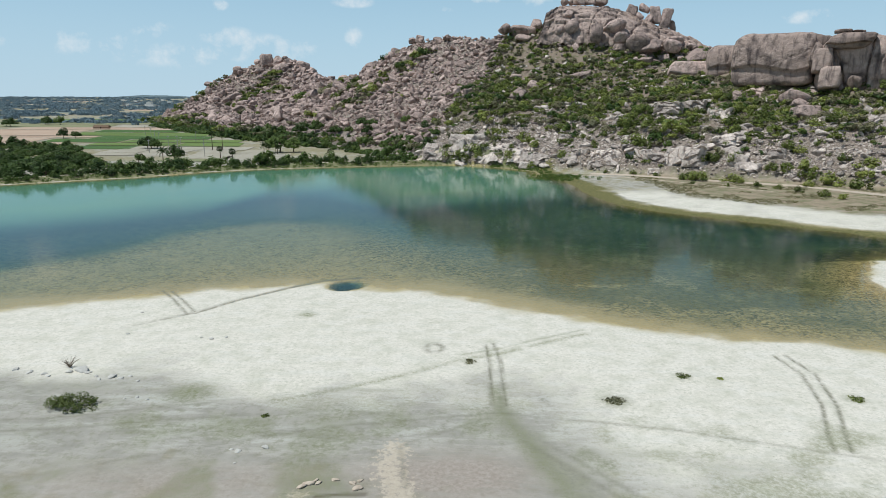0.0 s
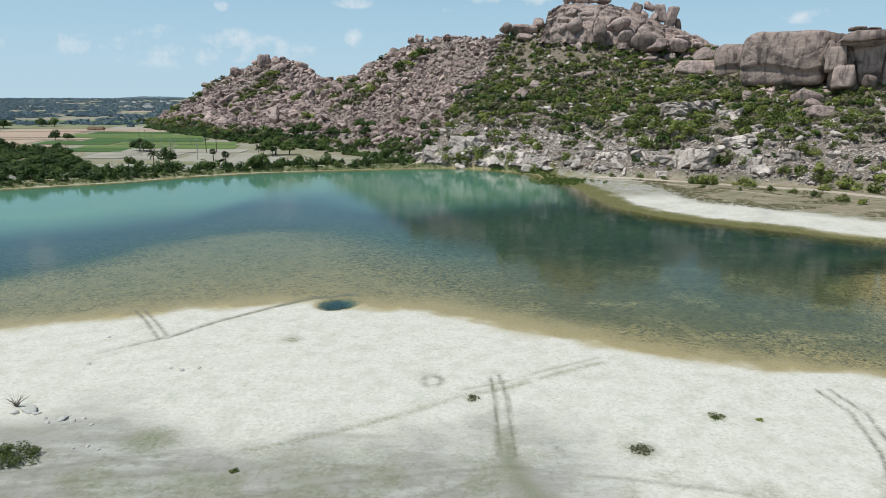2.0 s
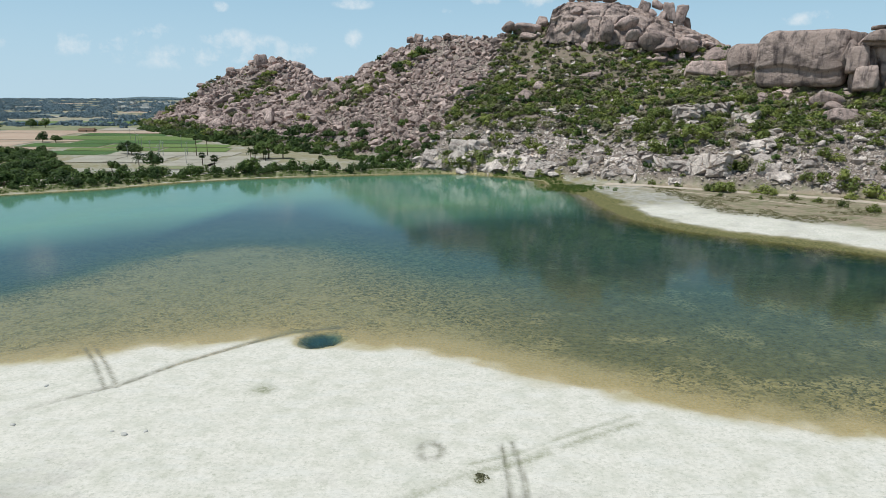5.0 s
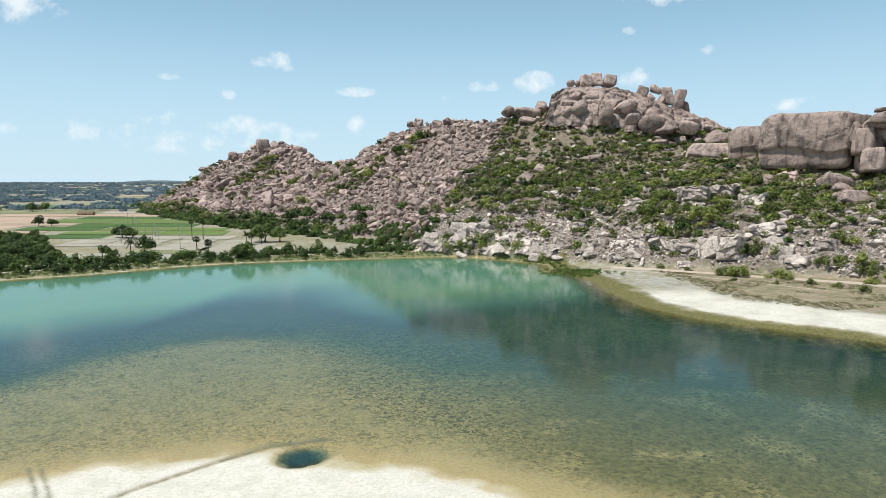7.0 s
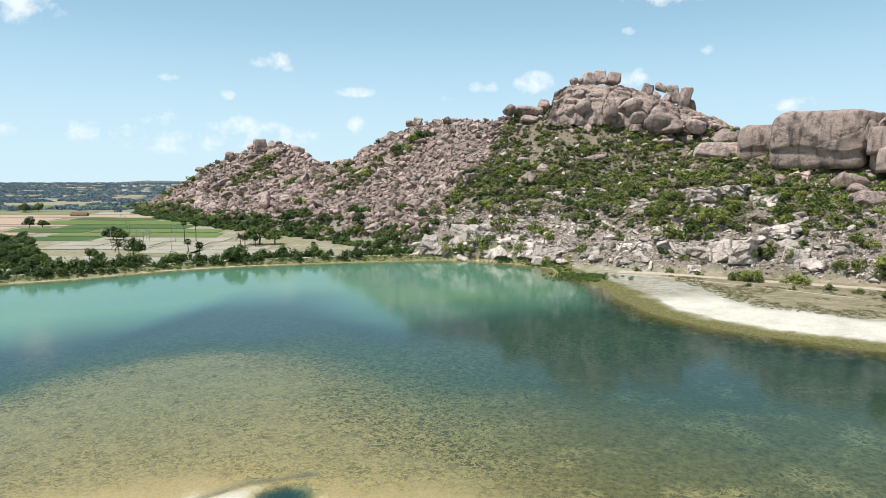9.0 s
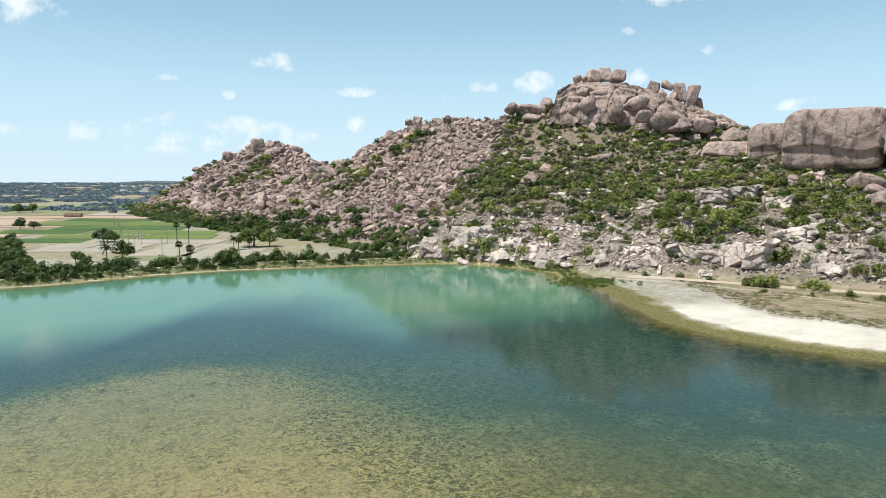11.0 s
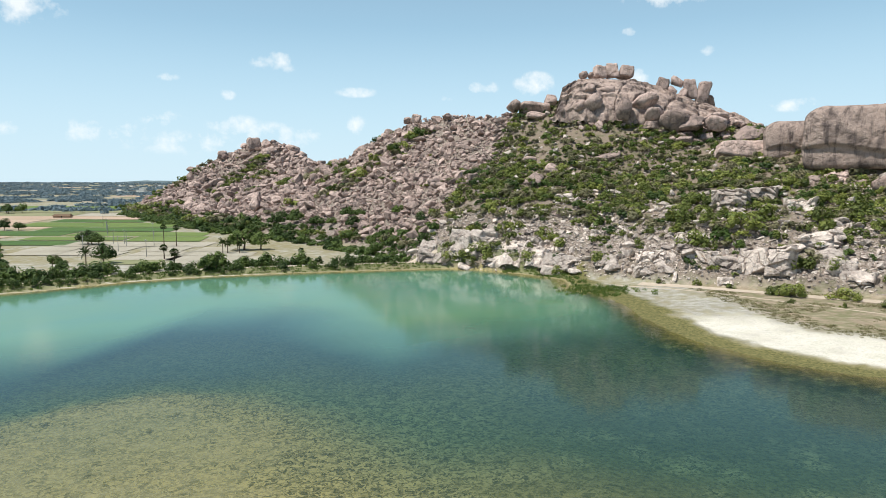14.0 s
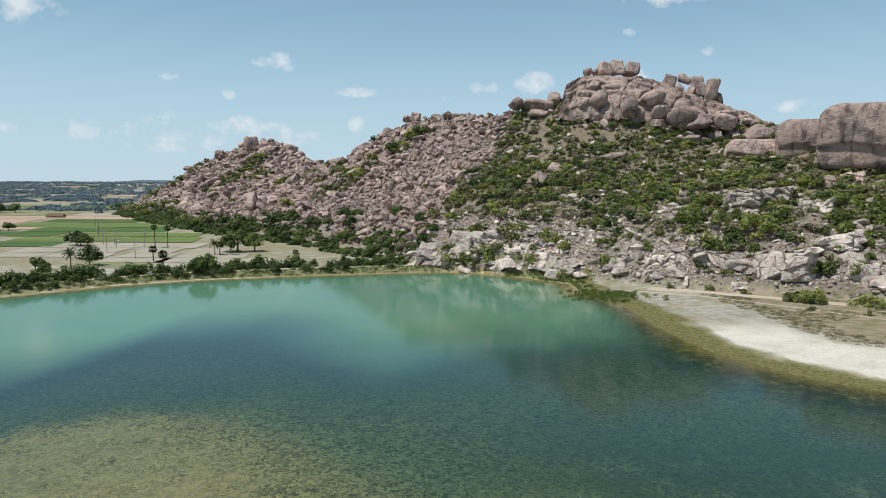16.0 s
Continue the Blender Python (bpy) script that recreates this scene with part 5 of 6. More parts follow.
# ---- leaves ----
def leaf_cloud(seed, clumps, leaves, radius, height, leaf, base=0.15, droop=0.0):
    """A crown of small leaves gathered in uneven clumps: (verts, quads)."""
    rng = np.random.default_rng(seed)
    c = rng.normal(size=(clumps, 3))
    c /= np.linalg.norm(c, axis=1)[:, None]
    c *= rng.uniform(0.25, 0.75, clumps)[:, None] ** 0.6
    c[:, 2] = np.abs(c[:, 2]) * 0.9 + base
    cr = rng.uniform(0.24, 0.46, clumps)
    which = rng.integers(0, clumps, leaves)
    d = rng.normal(size=(leaves, 3))
    d /= np.linalg.norm(d, axis=1)[:, None]
    p = c[which] + d * (cr[which] * rng.uniform(0.55, 1.05, leaves) ** 0.5)[:, None]
    p[:, 2] = np.maximum(p[:, 2], 0.03)
    p *= (radius, radius, height)
    nrm = d * 1.5 + rng.normal(scale=0.35, size=(leaves, 3)) + (0, 0, 0.7)
    nrm /= np.linalg.norm(nrm, axis=1)[:, None]
    ref = rng.normal(size=(leaves, 3))
    u = np.cross(nrm, ref)
    u /= np.linalg.norm(u, axis=1)[:, None]
    w = np.cross(nrm, u)
    s = leaf * rng.uniform(0.6, 1.35, leaves)[:, None]
    quad = np.stack([p - u * s, p - w * s * 0.45, p + u * s, p + w * s * 0.45], 1)
    return quad.reshape(-1, 3), np.arange(leaves * 4).reshape(-1, 4)


SHRUBS = [leaf_cloud(40 + i, 6 + i % 4, 170, 1.0, 0.9, 0.2) for i in range(6)]


def shrubs():
    x, y, rng = scatter(2.7, -20, 330, 205, 452, 51)
    f = foot_distance(x, y)
    n = fbm(x, y, 22, 3, 71)
    dens = np.clip(0.86 + 2.0 * (n - 0.45) + 1.8 * (fbm(x, y, 7, 2, 73) - 0.5), 0.35, 1) * ease(f, 4, 46)
    keep = (f > 2) & (x > rubble_edge(y) - 6 + 10 * (n - 0.5)) & in_front(x, y, 2) & (rng.uniform(0, 1, x.size) < dens + 0.05)
    x, y = x[keep], y[keep]
    # patches of scrub among the bare boulders
    bx, by, _ = scatter(4.2, -330, 60, 345, 860, 52)
    bn = fbm(bx + 0.5 * by, by * 1.4, 26, 3, 77)
    bk = (foot_distance(bx, by) > 3) & (bx < rubble_edge(by)) & in_front(bx, by) & ((bn > 0.66) | (foot_distance(bx, by) < 7))
    x, y = np.concatenate([x, bx[bk]]), np.concatenate([y, by[bk]])
    r = 1.1 + 2.7 * rng.uniform(0, 1, x.size) ** 2.0
    r *= np.where(y > 480, 1.7, 1.0)
    z = land_height(x, y) + np.where(x < rubble_edge(y), np.interp(y, [400, 800], [0.9, 2.2]), 0.05)
    at = np.stack([x, y, z], 1)
    kind = np.digitize(rng.uniform(0, 1, x.size), (0.5, 0.82))          # green, dry, dark
    size = np.stack([r * rng.uniform(0.85, 1.3, x.size), r * rng.uniform(0.85, 1.3, x.size), r * rng.uniform(0.75, 1.15, x.size)], 1)
    order = np.argsort(y - 0.4 * x)
    single = order[:260]
    rest = order[260:]
    data = {}
    looks = ((LEAF_SHRUB, "bright green shrub on the rocky slope", "green scrub scattered over the hillside"), (LEAF_DRY, "dry grey-green shrub on the rocky slope", "dry grey-green scrub over the hillside"),
             (LEAF_TREE, "dark green shrub on the rocky slope", "dark green scrub over the hillside"))
    for j in single:
        key = int(j) % 6, int(kind[j])
        mat, label, _ = looks[key[1]]
        if key not in data:
            v, q = SHRUBS[key[0]]
            data[key] = mesh_np("shrub", v, q, False, (mat,))
        ob = new("shrub", data[key])
        ob.matrix_basis = Matrix.Translation(at[j]) @ Euler((0, 0, float(rng.uniform(0, 6.3)))).to_matrix().to_4x4() @ Matrix.Diagonal((*size[j], 1))
        tagged(ob, label, "shrub", "shrubs on the hillside")
    for flag, (mat, _, label) in enumerate(looks):
        sel = rest[kind[rest] == flag]
        strew("hillside_scrub", SHRUBS, at[sel], size[sel], spin(rng, len(sel), 0.12), mat, label, "scrub", 6)


shrubs()


# ---- trees and palms ----
def tree_parts(seed, height, spread_r, leaves, leaf, clumps=11, trunk_share=0.38):
    """Trunk with limbs, and crown, for one broad tree standing at the origin."""
    rng = random.Random(seed)
    pieces = []
    top = Vector((rng.uniform(-0.4, 0.4), rng.uniform(-0.4, 0.4), height * trunk_share))
    mid = top * 0.5 + Vector((rng.uniform(-0.2, 0.2), rng.uniform(-0.2, 0.2), 0))
    r = height * 0.028
    pieces.append(tube([(0, 0, -0.3), tuple(mid), tuple(top)], [r * 1.3, r, r * 0.8]))
    for i in range(5):
        a = i * 1.26 + rng.uniform(-0.3, 0.3)
        end = top + Vector((math.cos(a) * spread_r * 0.6, math.sin(a) * spread_r * 0.6, height * rng.uniform(0.2, 0.42)))
        elbow = top.lerp(end, 0.5) + Vector((0, 0, height * 0.06))
        pieces.append(tube([tuple(top - Vector((0, 0, 0.2))), tuple(elbow), tuple(end)], [r * 0.6, r * 0.42, r * 0.15], 5))
    v, f = leaf_cloud(seed + 300, clumps, leaves, spread_r, height * (1 - trunk_share) * 0.95, leaf, 0.02)
    v = v + (top.x, top.y, height * trunk_share * 0.72)
    return join(pieces), (v, f)


def tree_thing(name, seed, height, spread_r, leaves, leaf, leaf_mat, trunk_share=0.38):
    trunk, crown = tree_parts(seed, height, spread_r, leaves, leaf, 9 + seed % 5, trunk_share)
    ob = new(name)
    part("trunk", mesh_np("trunk", *trunk, True, (BARK,)), ob)
    part("crown", mesh_np("crown", *crown, False, (leaf_mat,)), ob)
    return ob


TREES = [tree_thing("tree", 60 + i, 8.0, 4.0 + 0.5 * (i % 3), 820, 0.56, LEAF_TREE) for i in range(4)]
BUSHES = [tree_thing("bush", 80 + i, 3.0, 2.0 + 0.3 * (i % 2), 330, 0.34, LEAF_TREE, 0.14) for i in range(3)]
SLOPE_BUSHES = [tree_thing("bush", 90 + i, 3.0, 2.1 + 0.3 * (i % 2), 420, 0.3, LEAF_SHRUB, 0.12) for i in range(3)]
for ob in TREES:
    tagged(ob, "broad dark green tree on the plain", "tree", "trees of the plain")
for ob in BUSHES:
    tagged(ob, "dark green bush on the lake bank", "bush", "bushes along the lake bank")


def stand(kind, used, x, y, size, rng, label="", category="", group="", squash=1.0):
    """Stands a copy of one of the kinds on the land; the first of each kind is moved, not copied."""
    i = rng.randrange(len(kind))
    m = Matrix.Translation((x, y, ground_z(x, y) - 0.05)) @ Euler((0, 0, rng.uniform(0, 6.3))).to_matrix().to_4x4() @ Matrix.Diagonal((size * rng.uniform(0.9, 1.15), size * rng.uniform(0.9, 1.15), size * squash, 1))
    if kind[i].name in used:
        ob = copy_thing(kind[i], Matrix())
    else:
        used.add(kind[i].name)
        ob = kind[i]
    ob.matrix_basis = m
    return tagged(ob, label, category, group)


def frond_fan(seed):
    """A stiff fan leaf, pointing along +x, one metre long."""
    rng = random.Random(seed)
    v, f = [], []
    stalk = tube([(0, 0, 0), (0.22, 0, 0.03), (0.45, 0, 0.02)], [0.02, 0.016, 0.01], 3)
    for i in range(11):
        a = (i - 5) * 0.24
        c, s = math.cos(a), math.sin(a)
        ln = 0.6 * rng.uniform(0.85, 1.05) * (1 - 0.03 * abs(i - 5))
        n = len(v)
        tip = (0.42 + c * ln, s * ln, 0.02 - 0.12 * ln - 0.05 * abs(s))
        v += [(0.42, 0, 0.02), (0.42 + c * ln * 0.55 - s * 0.055, s * ln * 0.55 + c * 0.055, 0.03), tip, (0.42 + c * ln * 0.55 + s * 0.055, s * ln * 0.55 - c * 0.055, 0.0)]
        f.append((n, n + 1, n + 2, n + 3))
    return join([stalk, (np.array(v), np.array(f))])


def frond_feather(seed):
    """A feather leaf, arching along +x, one metre long."""
    rng = random.Random(seed)
    pts = [(t, 0, 0.22 * math.sin(t * 2.2) - 0.32 * t * t) for t in (0, 0.25, 0.5, 0.75, 1.0)]
    rib = tube(pts, [0.018, 0.014, 0.01, 0.007, 0.003], 3)
    v, f = [], []
    for i in range(20):
        t = 0.12 + 0.88 * i / 19
        z = 0.22 * math.sin(t * 2.2) - 0.32 * t * t
        ln = 0.26 * math.sin(0.35 + 2.6 * t) * rng.uniform(0.85, 1.1)
        for s in (-1, 1):
            n = len(v)
            v += [(t - 0.02, 0, z), (t + 0.05, s * ln * 0.5, z + 0.01), (t + 0.12, s * ln, z - 0.1), (t + 0.02, s * ln * 0.5, z - 0.02)]
            f.append((n, n + 1, n + 2, n + 3))
    return join([rib, (np.array(v), np.array(f))])


def palm(height, frond_len, fronds, feather, seed):
    rng = random.Random(seed)
    ob = new("palm")
    lean = rng.uniform(-0.25, 0.25)
    pts = [(lean * (t ** 2), 0.15 * lean * t, height * t) for t in (0, 0.15, 0.4, 0.7, 1.0)]
    v, f = tube([(0, 0, -0.4)] + pts[1:], [0.34, 0.24, 0.2, 0.18, 0.2], 8)
    part("trunk", mesh_np("trunk", v, f, True, (BARK,)), ob)
    leaf = mesh_np("frond", *(frond_feather if feather else frond_fan)(seed), False, (LEAF_PALM,))
    for i in range(fronds):
        a = i * 2.4
        up = math.asin(max(-0.85, min(0.98, 1.0 - 1.75 * (i + 0.5) / fronds)))
        m = Matrix.Translation((lean, 0.15 * lean, height)) @ Euler((0, -up, a)).to_matrix().to_4x4() @ Matrix.Scale(frond_len * rng.uniform(0.88, 1.1), 4)
        part("frond", leaf, ob, m=m)
    return ob


TODDY_TALL, TODDY_SHORT, COCO = palm(9.6, 1.9, 26, False, 3), palm(4.6, 1.9, 28, False, 4), palm(5.2, 2.9, 18, True, 5)
for ob, label in ((TODDY_TALL, "tall toddy palm with a round fan-leaved head"), (TODDY_SHORT, "short toddy palm with a round fan-leaved head"), (COCO, "coconut palm with arching feather leaves")):
    tagged(ob, label, "palm", "palms by the fields")


def undergrowth():
    """Low scrub that fills the thicket and the belt under the hill."""
    rng = np.random.default_rng(33)
    protos = [leaf_cloud(810 + i, 8, 100, 1.0, 0.9, 0.3) for i in range(4)]
    x, y, _ = scatter(3.6, -340, 0, 262, 720, 34)
    hedge = [(-152, 300), (-186, 268), (-330, 300), (-340, 400), (-235, 415), (-186, 348)]
    fd = line_dist(x, y, FOOT[7:])
    n = fbm(x, y, 18, 3, 35)
    ok = inside(x, y, hedge) & (n > 0.36) | (fd < 13) & (n > 0.4) & (y > 338)
    x, y = x[ok], y[ok]
    r = rng.uniform(1.2, 2.8, x.size) * np.where(y > 450, 1.3, 1.0)
    strew("undergrowth", protos, np.stack([x, y, land_height(x, y)], 1), np.stack([r, r, r * 0.9], 1), spin(rng, len(x), 0.05), LEAF_TREE, "dense green undergrowth of the thicket and hill foot", "undergrowth", 36)


undergrowth()


def palms():
    for proto, places in ((TODDY_TALL, ((-139.2, 395, 1.0), (-133.6, 396, 0.96), (-96, 372, 0.72))), (TODDY_SHORT, ((-117, 344, 1.05), (-104, 323, 1.15), (-98.5, 366, 1.0), (-61.6, 347, 0.8), (-94, 368, 0.9))),
                          (COCO, ((-137, 322, 1.0), (-128, 318, 0.7), (-101, 367, 0.9)))):
        for i, (x, y, s) in enumerate(places):
            m = Matrix.Translation((x, y, ground_z(x, y))) @ Euler((0, 0, i * 2.1)).to_matrix().to_4x4() @ Matrix.Scale(s, 4)
            ob = copy_thing(proto, Matrix()) if i else proto
            ob.matrix_basis = m


palms()


def woods():
    rng, used = random.Random(9), set()
    # single trees of the bank and the fields: x, y, height
    for x, y, h in ((-135, 331, 9.5), (-146, 316, 6.5), (-178, 402, 8), (-182, 405, 9), (-174, 400, 7), (-96, 381, 13), (-89, 384, 11), (-86, 309, 6.5), (-84, 311, 8), (-134, 303, 6), (-171, 268, 8), (-166, 272, 7),
                    (-283, 492, 9), (-275, 494, 7), (-409, 684, 11), (-400, 690, 11), (-415, 690, 10), (-425, 650, 11), (-432, 655, 9), (-262, 404, 9), (-270, 400, 10), (-280, 408, 9), (-300, 410, 10), (-290, 395, 9)):
        stand(TREES, used, x, y, h / 8, rng)
    # thicket beside the lake, west of the fields
    hedge = [(-152, 300), (-186, 268), (-320, 300), (-330, 400), (-235, 415), (-186, 348)]
    n = 0
    while n < 140:
        x, y = rng.uniform(-330, -150), rng.uniform(262, 418)
        if inside(np.array([x]), np.array([y]), hedge)[0]:
            stand(TREES, used, x, y, rng.uniform(0.6, 0.95), rng, "low spreading tree in the lakeside thicket", "tree", "trees of the lakeside thicket", 0.85)
            n += 1
    # a belt of trees under the bare slope
    for (ax, ay), (bx, by) in zip(FOOT[7:-1], FOOT[8:]):
        count = int(math.hypot(bx - ax, by - ay) / 4.6)
        for i in range(count):
            t = (i + rng.uniform(0, 1)) / count
            off = rng.uniform(-10, 13 if ay > 470 else 24)
            ux, uy = (bx - ax), (by - ay)
            ln = math.hypot(ux, uy)
            x, y = ax + ux * t - uy / ln * -off, ay + uy * t + ux / ln * -off
            s = rng.uniform(0.7, 1.25) * (0.8 if i % 3 else 1.0)
            if y > 520:
                s *= 0.62
            if rng.random() < (0.6 if y > 520 or y < 372 else 1.0):
                stand(TREES, used, x, y, s if y > 400 else s * 0.75, rng, "dark green tree at the foot of the rocky hill", "tree", "belt of trees under the hill")
    # bushes on the bank
    line = FAR_SHORE[4:-1]
    for (ax, ay), (bx, by) in zip(line[:-1], line[1:]):
        ln = math.hypot(bx - ax, by - ay)
        count = int(ln / (1.3 if ax < -50 else 2.0))
        for i in range(count):
            t = (i + rng.uniform(0, 1)) / count
            off = rng.choice((4.2, 5.0, 13, 15, 17)) + rng.uniform(-1, 1)
            ux, uy = (bx - ax) / ln, (by - ay) / ln
            x, y = ax + (bx - ax) * t + uy * off, ay + (by - ay) * t - ux * off
            stand(BUSHES, used, x, y, rng.uniform(0.85, 2.1) * (1.0 if off > 8 else 0.6), rng)
    # larger bushes on the lower slope and among the shore outcrops
    n = 0
    while n < 100:
        x, y = rng.uniform(-10, 210), rng.uniform(225, 380)
        f = float(foot_distance(np.array([x]), np.array([y]))[0])
        if 1 < f < 70 and x > rubble_edge(y) - 12:
            stand(SLOPE_BUSHES, used, x, y, rng.uniform(0.7, 1.75), rng, "rounded green bush among the rocks", "bush", "bushes of the lower slope")
            n += 1
    # bushes of the right bank: x, y, height
    for x, y, h in RIGHT_BUSHES:
        stand(SLOPE_BUSHES, used, x + 2, y, h / 3 * 1.3, rng, "rounded green thorn bush on the dry flat", "bush", "bushes of the dry flat")


RIGHT_BUSHES = ((79, 310, 6.0), (77, 298, 5.0), (94, 299, 5.5), (102, 301, 5.5), (86.6, 320, 5.0), (131.5, 293, 5.0), (26, 318, 4.0), (9, 327, 4.5), (5, 326, 3.5), (11, 325, 3.2), (-3, 329, 3.0), (105, 274, 4.0), (48, 305, 3.5), (35, 308, 3.0), (92.5, 261, 4.0), (96, 262, 3.2), (90, 264, 3.0), (104, 258, 3.2), (107, 256, 2.4), (118, 232, 2.0), (121, 222, 2.4), (114, 240, 1.6), (110, 246, 1.8), (124, 216, 2.0), (100, 275, 3.5),
                (82, 276, 1.6), (74, 281, 1.8), (128, 246, 2.4), (133, 255, 4.5), (139, 249, 4.5), (143, 240, 4.0), (122, 262, 3.0), (64, 286, 1.5), (88, 252, 1.2), (99, 246, 1.2))
woods()


# ---- roads, fields, buildings on the plain ----
def ribbon(name, line, width, material, label, lift=0.05):
    pts = []
    for a, b in zip(line[:-1], line[1:]):
        n = max(1, int(math.hypot(b[0] - a[0], b[1] - a[1]) / 2.5))
        pts += [(a[0] + (b[0] - a[0]) * i / n, a[1] + (b[1] - a[1]) * i / n) for i in range(n)]
    pts.append(line[-1])
    pts = np.array(pts)
    tan = np.gradient(pts, axis=0)
    tan /= np.linalg.norm(tan, axis=1)[:, None]
    nor = np.stack([-tan[:, 1], tan[:, 0]], 1)
    rows = []
    for k, s in enumerate((-0.5, -0.25, 0, 0.25, 0.5)):
        w = width * s * (1 + 0.5 * (fbm(pts[:, 0], pts[:, 1], 6, 3, 90 + k) - 0.5))
        q = pts + nor * w[:, None]
        rows.append(np.column_stack([q, land_height(q[:, 0], q[:, 1]) + lift * (1 if abs(s) < 0.5 else 0.4)]))
    n = len(pts)
    v = np.concatenate(rows)
    f = [(k * n + i, k * n + i + 1, (k + 1) * n + i + 1, (k + 1) * n + i) for k in range(4) for i in range(n - 1)]
    tagged(new(name, mesh_np(name, v, np.array(f), True, (material,))), label, "road", kind="structure")


def offset_line(line, off):
    out = []
    for i, p in enumerate(line):
        a, b = line[max(i - 1, 0)], line[min(i + 1, len(line) - 1)]
        ux, uy = b[0] - a[0], b[1] - a[1]
        ln = math.hypot(ux, uy)
        out.append((p[0] + uy / ln * off, p[1] - ux / ln * off))
    return out


ribbon("road", ROAD, 5.0, PATH_DIRT, "dusty earth road along the foot of the hill", 0.14)
ribbon("bank_path", offset_line(FAR_SHORE[3:], 8.0), 2.6, PATH_DIRT, "pale footpath along the top of the lake bank", 0.12)
ribbon("footpath", [(52, 286), (66, 277), (76, 268), (92, 252), (112, 232)], 1.1, PATH_DIRT, "narrow trodden footpath on the dry flat", 0.06)


def field(corners, material, label, group):
    """One field draped over the plain, a little uneven at its edges."""
    n = 14
    (ax, ay), (bx, by), (cx, cy), (dx, dy) = corners
    u, w = np.meshgrid(np.linspace(0, 1, n), np.linspace(0, 1, n))
    x = (ax * (1 - u) + bx * u) * (1 - w) + (dx * (1 - u) + cx * u) * w
    y = (ay * (1 - u) + by * u) * (1 - w) + (dy * (1 - u) + cy * u) * w
    size = math.hypot(bx - ax, by - ay)
    x += (fbm(x, y, 30, 3, 13) - 0.5) * size * 0.05
    y += (fbm(x, y, 30, 3, 14) - 0.5) * size * 0.05
    z = land_height(x.ravel(), y.ravel()) + 0.22
    i = np.arange(n * n).reshape(n, n)
    f = np.stack([i[:-1, :-1], i[:-1, 1:], i[1:, 1:], i[1:, :-1]], -1).reshape(-1, 4)
    me = mesh_np("field", np.column_stack([x.ravel(), y.ravel(), z]), f, True, (material,))
    tagged(new("field", me), label, "field", kind="structure")


def fields():
    rng = random.Random(4)
    xs, ys = (-192, -168, -140, -114, -86, -48), (327, 341, 356, 373, 394, 419)
    for j in range(5):
        for i in range(5):
            sk = 0.12 * (ys[j] - 340)
            x0, x1 = xs[i] + rng.uniform(-4, 4) - sk, xs[i + 1] - 0.9 + rng.uniform(-4, 4) - sk
            if x0 < -160 and ys[j] < 350:
                continue
            if x1 > -62 - 0.9 * (ys[j] - 330):
                x1 = -62 - 0.9 * (ys[j] - 330)
            if x1 - x0 < 6:
                continue
            mat = STUBBLE if rng.random() < 0.86 else FALLOW
            field([(x0, ys[j]), (x1, ys[j]), (x1 - 1.5, ys[j + 1] - 0.9), (x0 - 1.5, ys[j + 1] - 0.9)], mat, "pale harvested field", "fields")
    for x0, x1, y0, y1, mat, label in ((-172, -132, 421, 452, PADDY, "green rice field"), (-243, -190, 398, 424, PADDY_DARK, "dark green rice field"), (-232, -175, 426, 449, PADDY, "green rice field"),
                                       (-222, -142, 454, 482, PADDY, "green rice field"), (-278, -225, 454, 486, PADDY_DARK, "dark green rice field"), (-262, -176, 486, 520, PADDY_DARK, "dark green rice field"),
                                       (-300, -190, 523, 565, PADDY, "green rice field"), (-300, -246, 424, 451, EARTH, "bare reddish earth field"), (-345, -284, 454, 500, EARTH, "bare reddish earth field"),
                                       (-390, -268, 504, 520, EARTH, "bare reddish earth field"), (-420, -305, 523, 600, EARTH, "bare reddish earth field"), (-302, -232, 569, 600, PADDY_DARK, "dark green rice field"),
                                       (-400, -250, 604, 640, EARTH, "bare reddish earth field"), (-470, -330, 645, 700, FALLOW, "dull green fallow field"), (-326, -262, 645, 690, STUBBLE, "pale harvested field"),
                                       (-520, -300, 706, 770, FALLOW, "dull green fallow field"), (-560, -425, 590, 640, EARTH, "bare reddish earth field"), (-430, -350, 424, 500, FALLOW, "dull green fallow field"),
                                       (-520, -350, 775, 860, PADDY, "green rice field"), (-700, -525, 700, 850, FALLOW, "dull green fallow field")):
        k = 0.18 * (y1 - y0)
        field([(x0, y0), (x1, y0), (x1 - k, y1 - 1.2), (x0 - k, y1 - 1.2)], mat, label, "fields")
    for i in range(46):
        y0 = 880 * (1.045 ** i)
        x0 = -y0 * rng.uniform(0.32, 0.78)
        w, h = rng.uniform(60, 170) * y0 / 1000, rng.uniform(30, 80) * y0 / 900
        mat = rng.choice((HAZED_FIELD, FALLOW, STUBBLE, HAZED_FIELD, EARTH))
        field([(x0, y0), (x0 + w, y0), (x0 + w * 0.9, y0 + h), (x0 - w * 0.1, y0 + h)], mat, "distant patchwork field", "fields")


fields()


